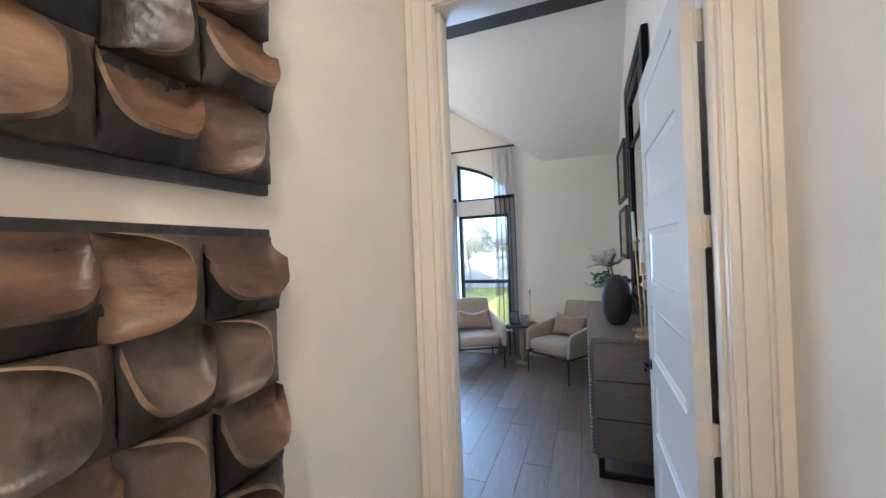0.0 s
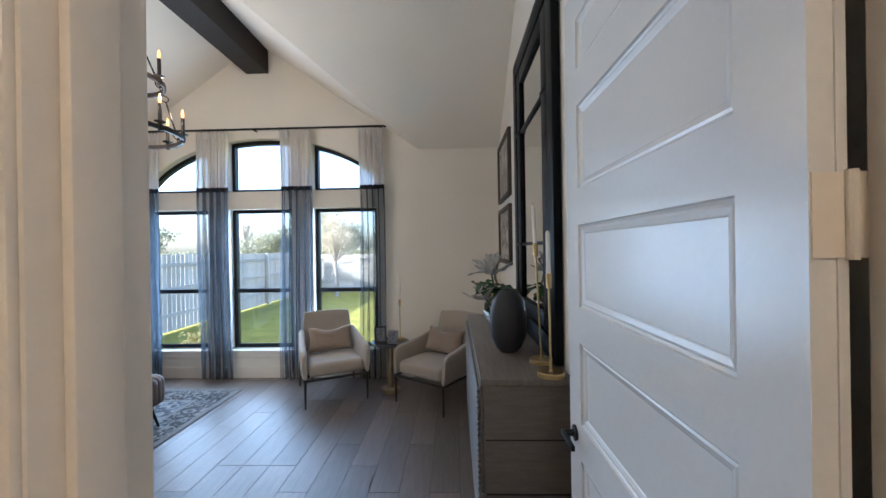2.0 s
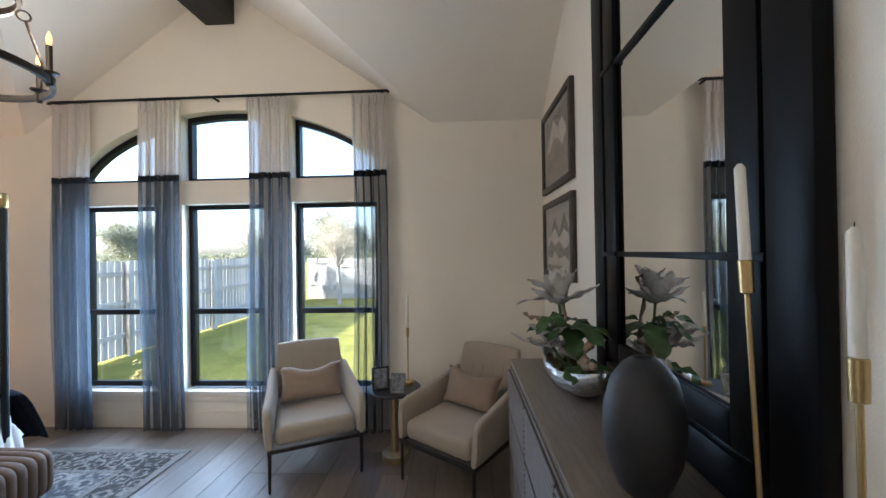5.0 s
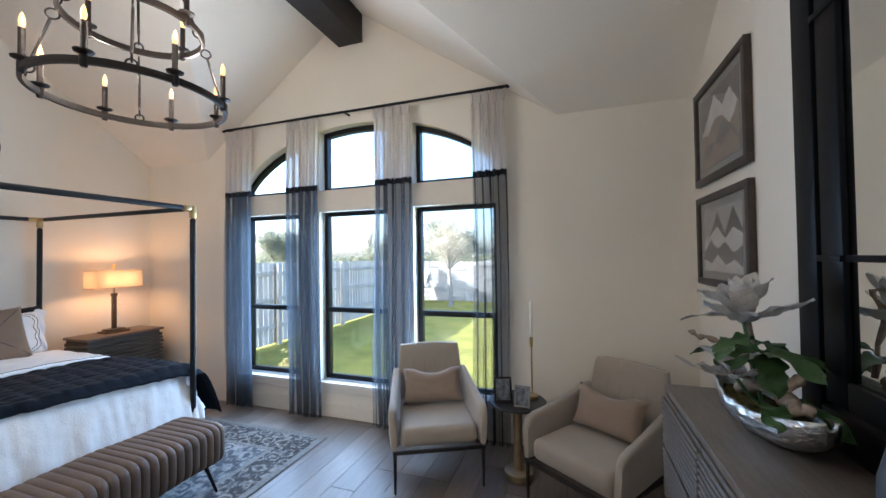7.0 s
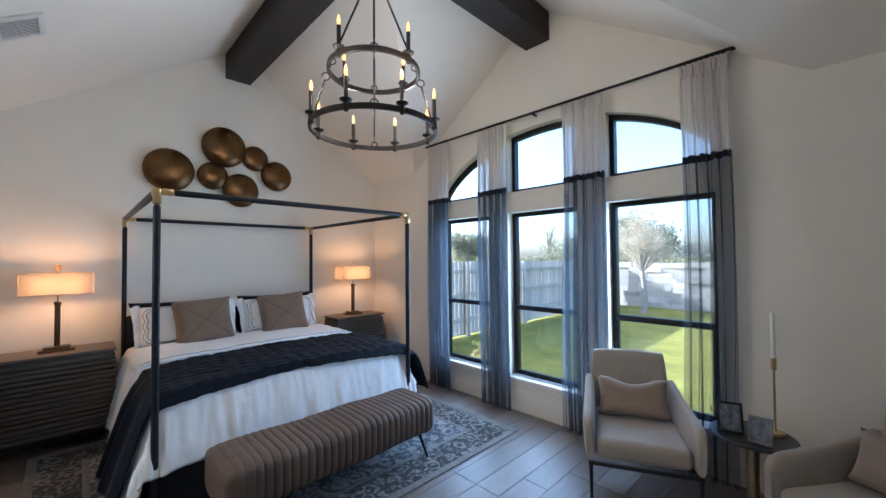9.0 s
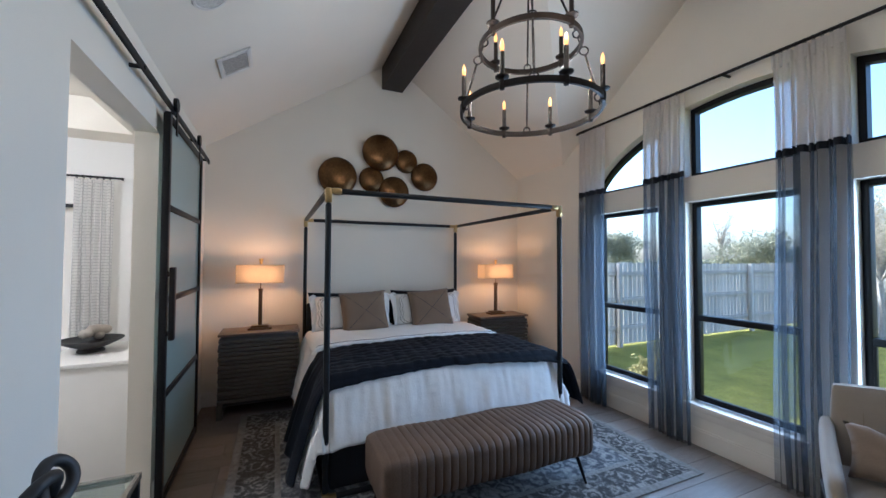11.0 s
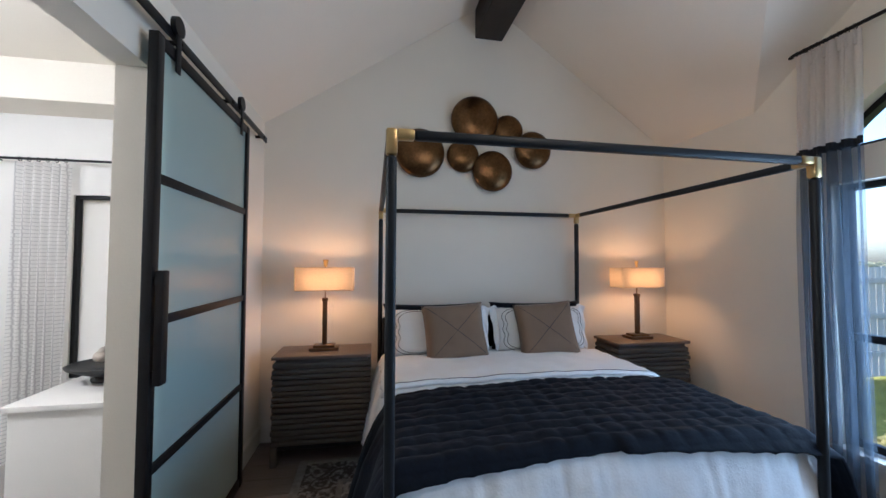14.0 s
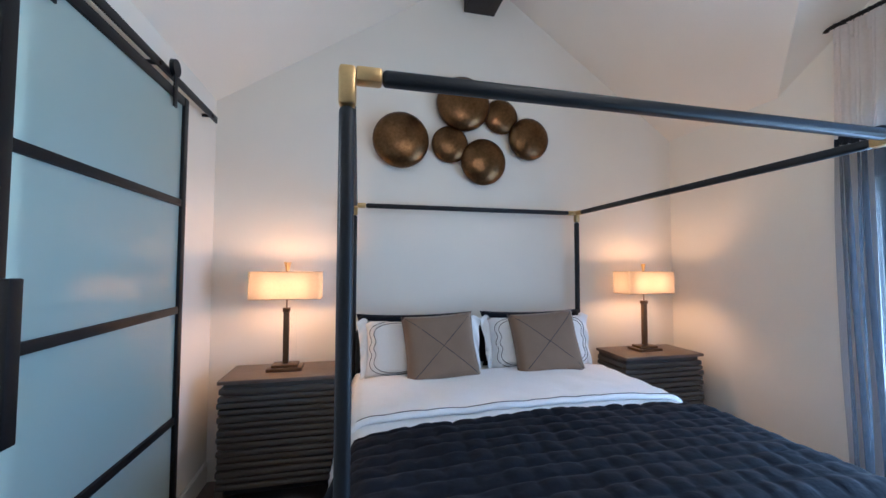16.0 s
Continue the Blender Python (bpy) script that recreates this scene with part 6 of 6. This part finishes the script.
def stone_wall():
    w = thing("stone_wall", (-6.4, 16.9, -0.25), 0, "rough pale limestone retaining wall at the back of the yard", "retaining wall")
    rnd = random.Random(8)
    bm = B()
    box(bm, -0.1, 14.0, -0.06, 0.6, 0, 1.58)
    part("core", bm, LIME, w)
    shapes = []
    for k in range(10):
        bm = B()
        box(bm, -0.5, 0.5, -0.14, 0.14, -0.5, 0.5, 0.02, 1)
        for v in bm.verts:
            v.co += 0.05 * Vector((noise.noise(v.co * 3 + Vector((k * 7, 0, 0))), noise.noise(v.co * 3 + Vector((0, k * 7, 0))), noise.noise(v.co * 3 + Vector((0, 0, k * 7)))))
        shapes.append(mesh("stone", bm, LIME))
    for r in range(9):
        x = -0.1
        while x < 13.6:
            l = rnd.uniform(0.28, 0.9)
            ob = new("stone", shapes[rnd.randrange(10)])
            ob.parent = w
            ob.matrix_basis = pose(x + l / 2, 0.06 + rnd.uniform(-0.015, 0.015), 0.1 + 0.182 * r + rnd.uniform(-0.02, 0.02), 0, rnd.uniform(-1.5, 1.5), 0) @ Matrix.Diagonal((l * 0.97, rnd.uniform(0.85, 1.2), 0.18 * rnd.uniform(0.85, 1.1), 1))
            x += l


stone_wall()
FOLIAGE = cloth_sheer("oak_leaves", (0.27, 0.26, 0.18), 0.0, 0.4)
PALELEAF = cloth_sheer("pale_leaves", (0.45, 0.39, 0.28), 0.0, 0.4)
BARK = material("grey_bark", (0.3, 0.26, 0.21), 0.9, vary=0.3, scale=9, bump=0.01)
SHRUB = cloth_sheer("shrub_leaves", (0.36, 0.31, 0.13), 0.0, 0.4)


def tree(x, y, trunk_h, crown_w, crown_h, seed, mat, leaves, size, label, name="tree", ground=-0.25):
    rnd = random.Random(seed)
    t = thing(name, (x, y, ground), 0, label, "shrub" if name == "shrub" else "tree")
    tips = []
    bm = B()
    base_r = 0.035 * (trunk_h + crown_h) * 0.6
    pipe(bm, [(0.04 * math.sin(k), 0.03 * k / 5, trunk_h * k / 5) for k in range(6)], base_r, 8, [1.2, 1, 0.9, 0.85, 0.8, 0.7])
    for k in range(14):
        a, e = rnd.uniform(0, 6.283), rnd.uniform(0.2, 1.3)
        l = rnd.uniform(0.55, 1.0)
        p0 = Vector((0, 0, trunk_h * rnd.uniform(0.75, 1.0)))
        p2 = p0 + Vector((crown_w / 2 * l * math.cos(a) * math.cos(e), crown_w / 2 * l * math.sin(a) * math.cos(e), crown_h * 0.9 * l * math.sin(e)))
        p1 = p0.lerp(p2, 0.5) + Vector((rnd.uniform(-0.1, 0.1), rnd.uniform(-0.1, 0.1), 0.08)) * crown_w * 0.4
        pipe(bm, [p0, p1, p2], base_r * 0.45, 6, [1, 0.6, 0.2])
        for q in (p1, p2, p1.lerp(p2, 0.5)):
            tips.append(q)
            for _ in range(2):
                q2 = q + Vector((rnd.gauss(0, 1), rnd.gauss(0, 1), rnd.gauss(0.3, 0.7))) * crown_w * 0.1
                pipe(bm, [q, q.lerp(q2, 0.5) + Vector((0, 0, 0.02)), q2], base_r * 0.14, 4, [1, 0.7, 0.3])
                tips.append(q2)
    part("trunk", bm, BARK, t, "bare grey trunk and limbs")
    verts, faces = [], []
    for _ in range(leaves):
        c = rnd.choice(tips) + Vector((rnd.gauss(0, 1), rnd.gauss(0, 1), rnd.gauss(0, 0.8))) * crown_w * 0.06
        u = Vector((rnd.gauss(0, 1), rnd.gauss(0, 1), rnd.gauss(0, 1))).normalized()
        v = u.orthogonal().normalized()
        s = size * rnd.uniform(0.6, 1.4)
        i = len(verts)
        verts += [c - u * s, c + v * s * 0.45, c + u * s, c - v * s * 0.45]
        faces.append((i, i + 1, i + 2, i + 3))
    me = bpy.data.meshes.new("crown")
    me.from_pydata([tuple(q) for q in verts], [], faces)
    me.materials.append(mat)
    cr2 = new("crown", me)
    cr2.parent = t
    cr2["kind"] = "stuff"
    return t


tree(-4.65, 15.2, 1.55, 2.2, 2.4, 3, PALELEAF, 9000, 0.026, "slender pale ornamental tree standing on the lawn")
tree(-22.8, 27.0, 1.6, 5.0, 3.0, 5, FOLIAGE, 14000, 0.085, "dark green live oak beyond the fence")
tree(-12.8, 27.0, 1.5, 4.0, 2.1, 6, FOLIAGE, 9000, 0.08, "dark green live oak beyond the fence")
tree(-8.6, 27.0, 2.0, 4.6, 3.1, 7, FOLIAGE, 14000, 0.08, "broad olive-leaved oak beyond the stone wall")
tree(-16.6, 30.0, 3.0, 2.2, 3.0, 14, PALELEAF, 500, 0.05, "bare slender tree beyond the fence")


def far_woods():
    """A low, uneven line of distant trees all along the yard's far side."""
    rnd = random.Random(31)
    verts, faces = [], []
    for k in range(420):
        c = Vector((-150 + 200 * k / 420 + rnd.uniform(-0.4, 0.4), 92 + rnd.uniform(-6, 6), 0))
        top = 1.75 + 0.4 * noise.noise(Vector((k * 0.06, 0, 0))) + rnd.uniform(0, 0.35)
        for _ in range(26):
            p = c + Vector((rnd.gauss(0, 0.6), rnd.gauss(0, 0.6), top * rnd.random() ** 0.7 - 0.2))
            u = Vector((rnd.gauss(0, 1), rnd.gauss(0, 1), rnd.gauss(0, 1))).normalized()
            v = u.orthogonal().normalized()
            i, q = len(verts), rnd.uniform(0.2, 0.45)
            verts += [tuple(p - u * q), tuple(p + v * q * 0.7), tuple(p + u * q), tuple(p - v * q * 0.7)]
            faces.append((i, i + 1, i + 2, i + 3))
    me = bpy.data.meshes.new("far_woods")
    me.from_pydata(verts, [], faces)
    me.materials.append(FOLIAGE)
    tagged(new("far_woods", me), "hazy low line of distant trees on the horizon", "woods", kind="stuff")


far_woods()
tree(-4.0, 6.25, 0.1, 0.75, 0.6, 9, SHRUB, 1500, 0.035, "yellow-green shrub under the window", "shrub")
tree(-1.95, 6.1, 0.12, 0.7, 0.65, 10, SHRUB, 2200, 0.03, "small green shrub under the window", "shrub")
tree(-0.75, 6.2, 0.12, 0.9, 0.6, 11, SHRUB, 2500, 0.03, "small green shrub under the window", "shrub")

# ---- floor ----
bm = B()
box(bm, WEST - 0.2, EAST + 0.15, BATH_S, NORTH + 0.2, -0.1, -0.004)
floor = structure("floor", bm, GROUT, "grey-brown wood-look plank tile floor with thin joints", "floor")


def plank_mesh(l):
    bm = B()
    box(bm, -0.0985, 0.0985, -l / 2 + 0.0015, l / 2 - 0.0015, -0.0035, 0.0, 0.0012, 1)
    return mesh("plank", bm, PLANK)


planks = {}
rnd = random.Random(21)
col = 0
x = WEST + 0.1
while x < EAST:
    y = 0.5 - rnd.choice((0.0, 0.3, 0.6, 0.9))
    while y < NORTH:
        a, b = max(y, 0.4 if x > HALL_L - 0.1 else 0.92), min(y + 1.2, NORTH)
        if b - a > 0.05:
            l = round(b - a, 3)
            if l not in planks:
                planks[l] = plank_mesh(l)
            ob = new("plank", planks[l])
            ob.parent = floor
            ob.location = (x, (a + b) / 2, 0)
        y += 1.2
    x += 0.2
bm = B()
for i in range(6):
    for j in range(3):
        a = HALL_L + 0.2 * i
        box(bm, a + 0.0015, min(a + 0.1985, HALL_R), BATH_S + 1.2 * j * 0.667, min(BATH_S + 0.797 + 0.8 * j, 0.398), -0.0035, 0.0)
ob = part("hall_planks", bm, PLANK, floor)
ob["kind"] = "stuff"
BTILE = material("bathroom_tile", (0.4, 0.38, 0.36), 0.4, vary=0.1, scale=4)
bm = B()
box(bm, WEST, BATH_E, BATH_S, SOUTH - 0.131, -0.0035, 0.0)
part("bath_tile", bm, BTILE, floor, "pale bathroom floor tile")["kind"] = "stuff"
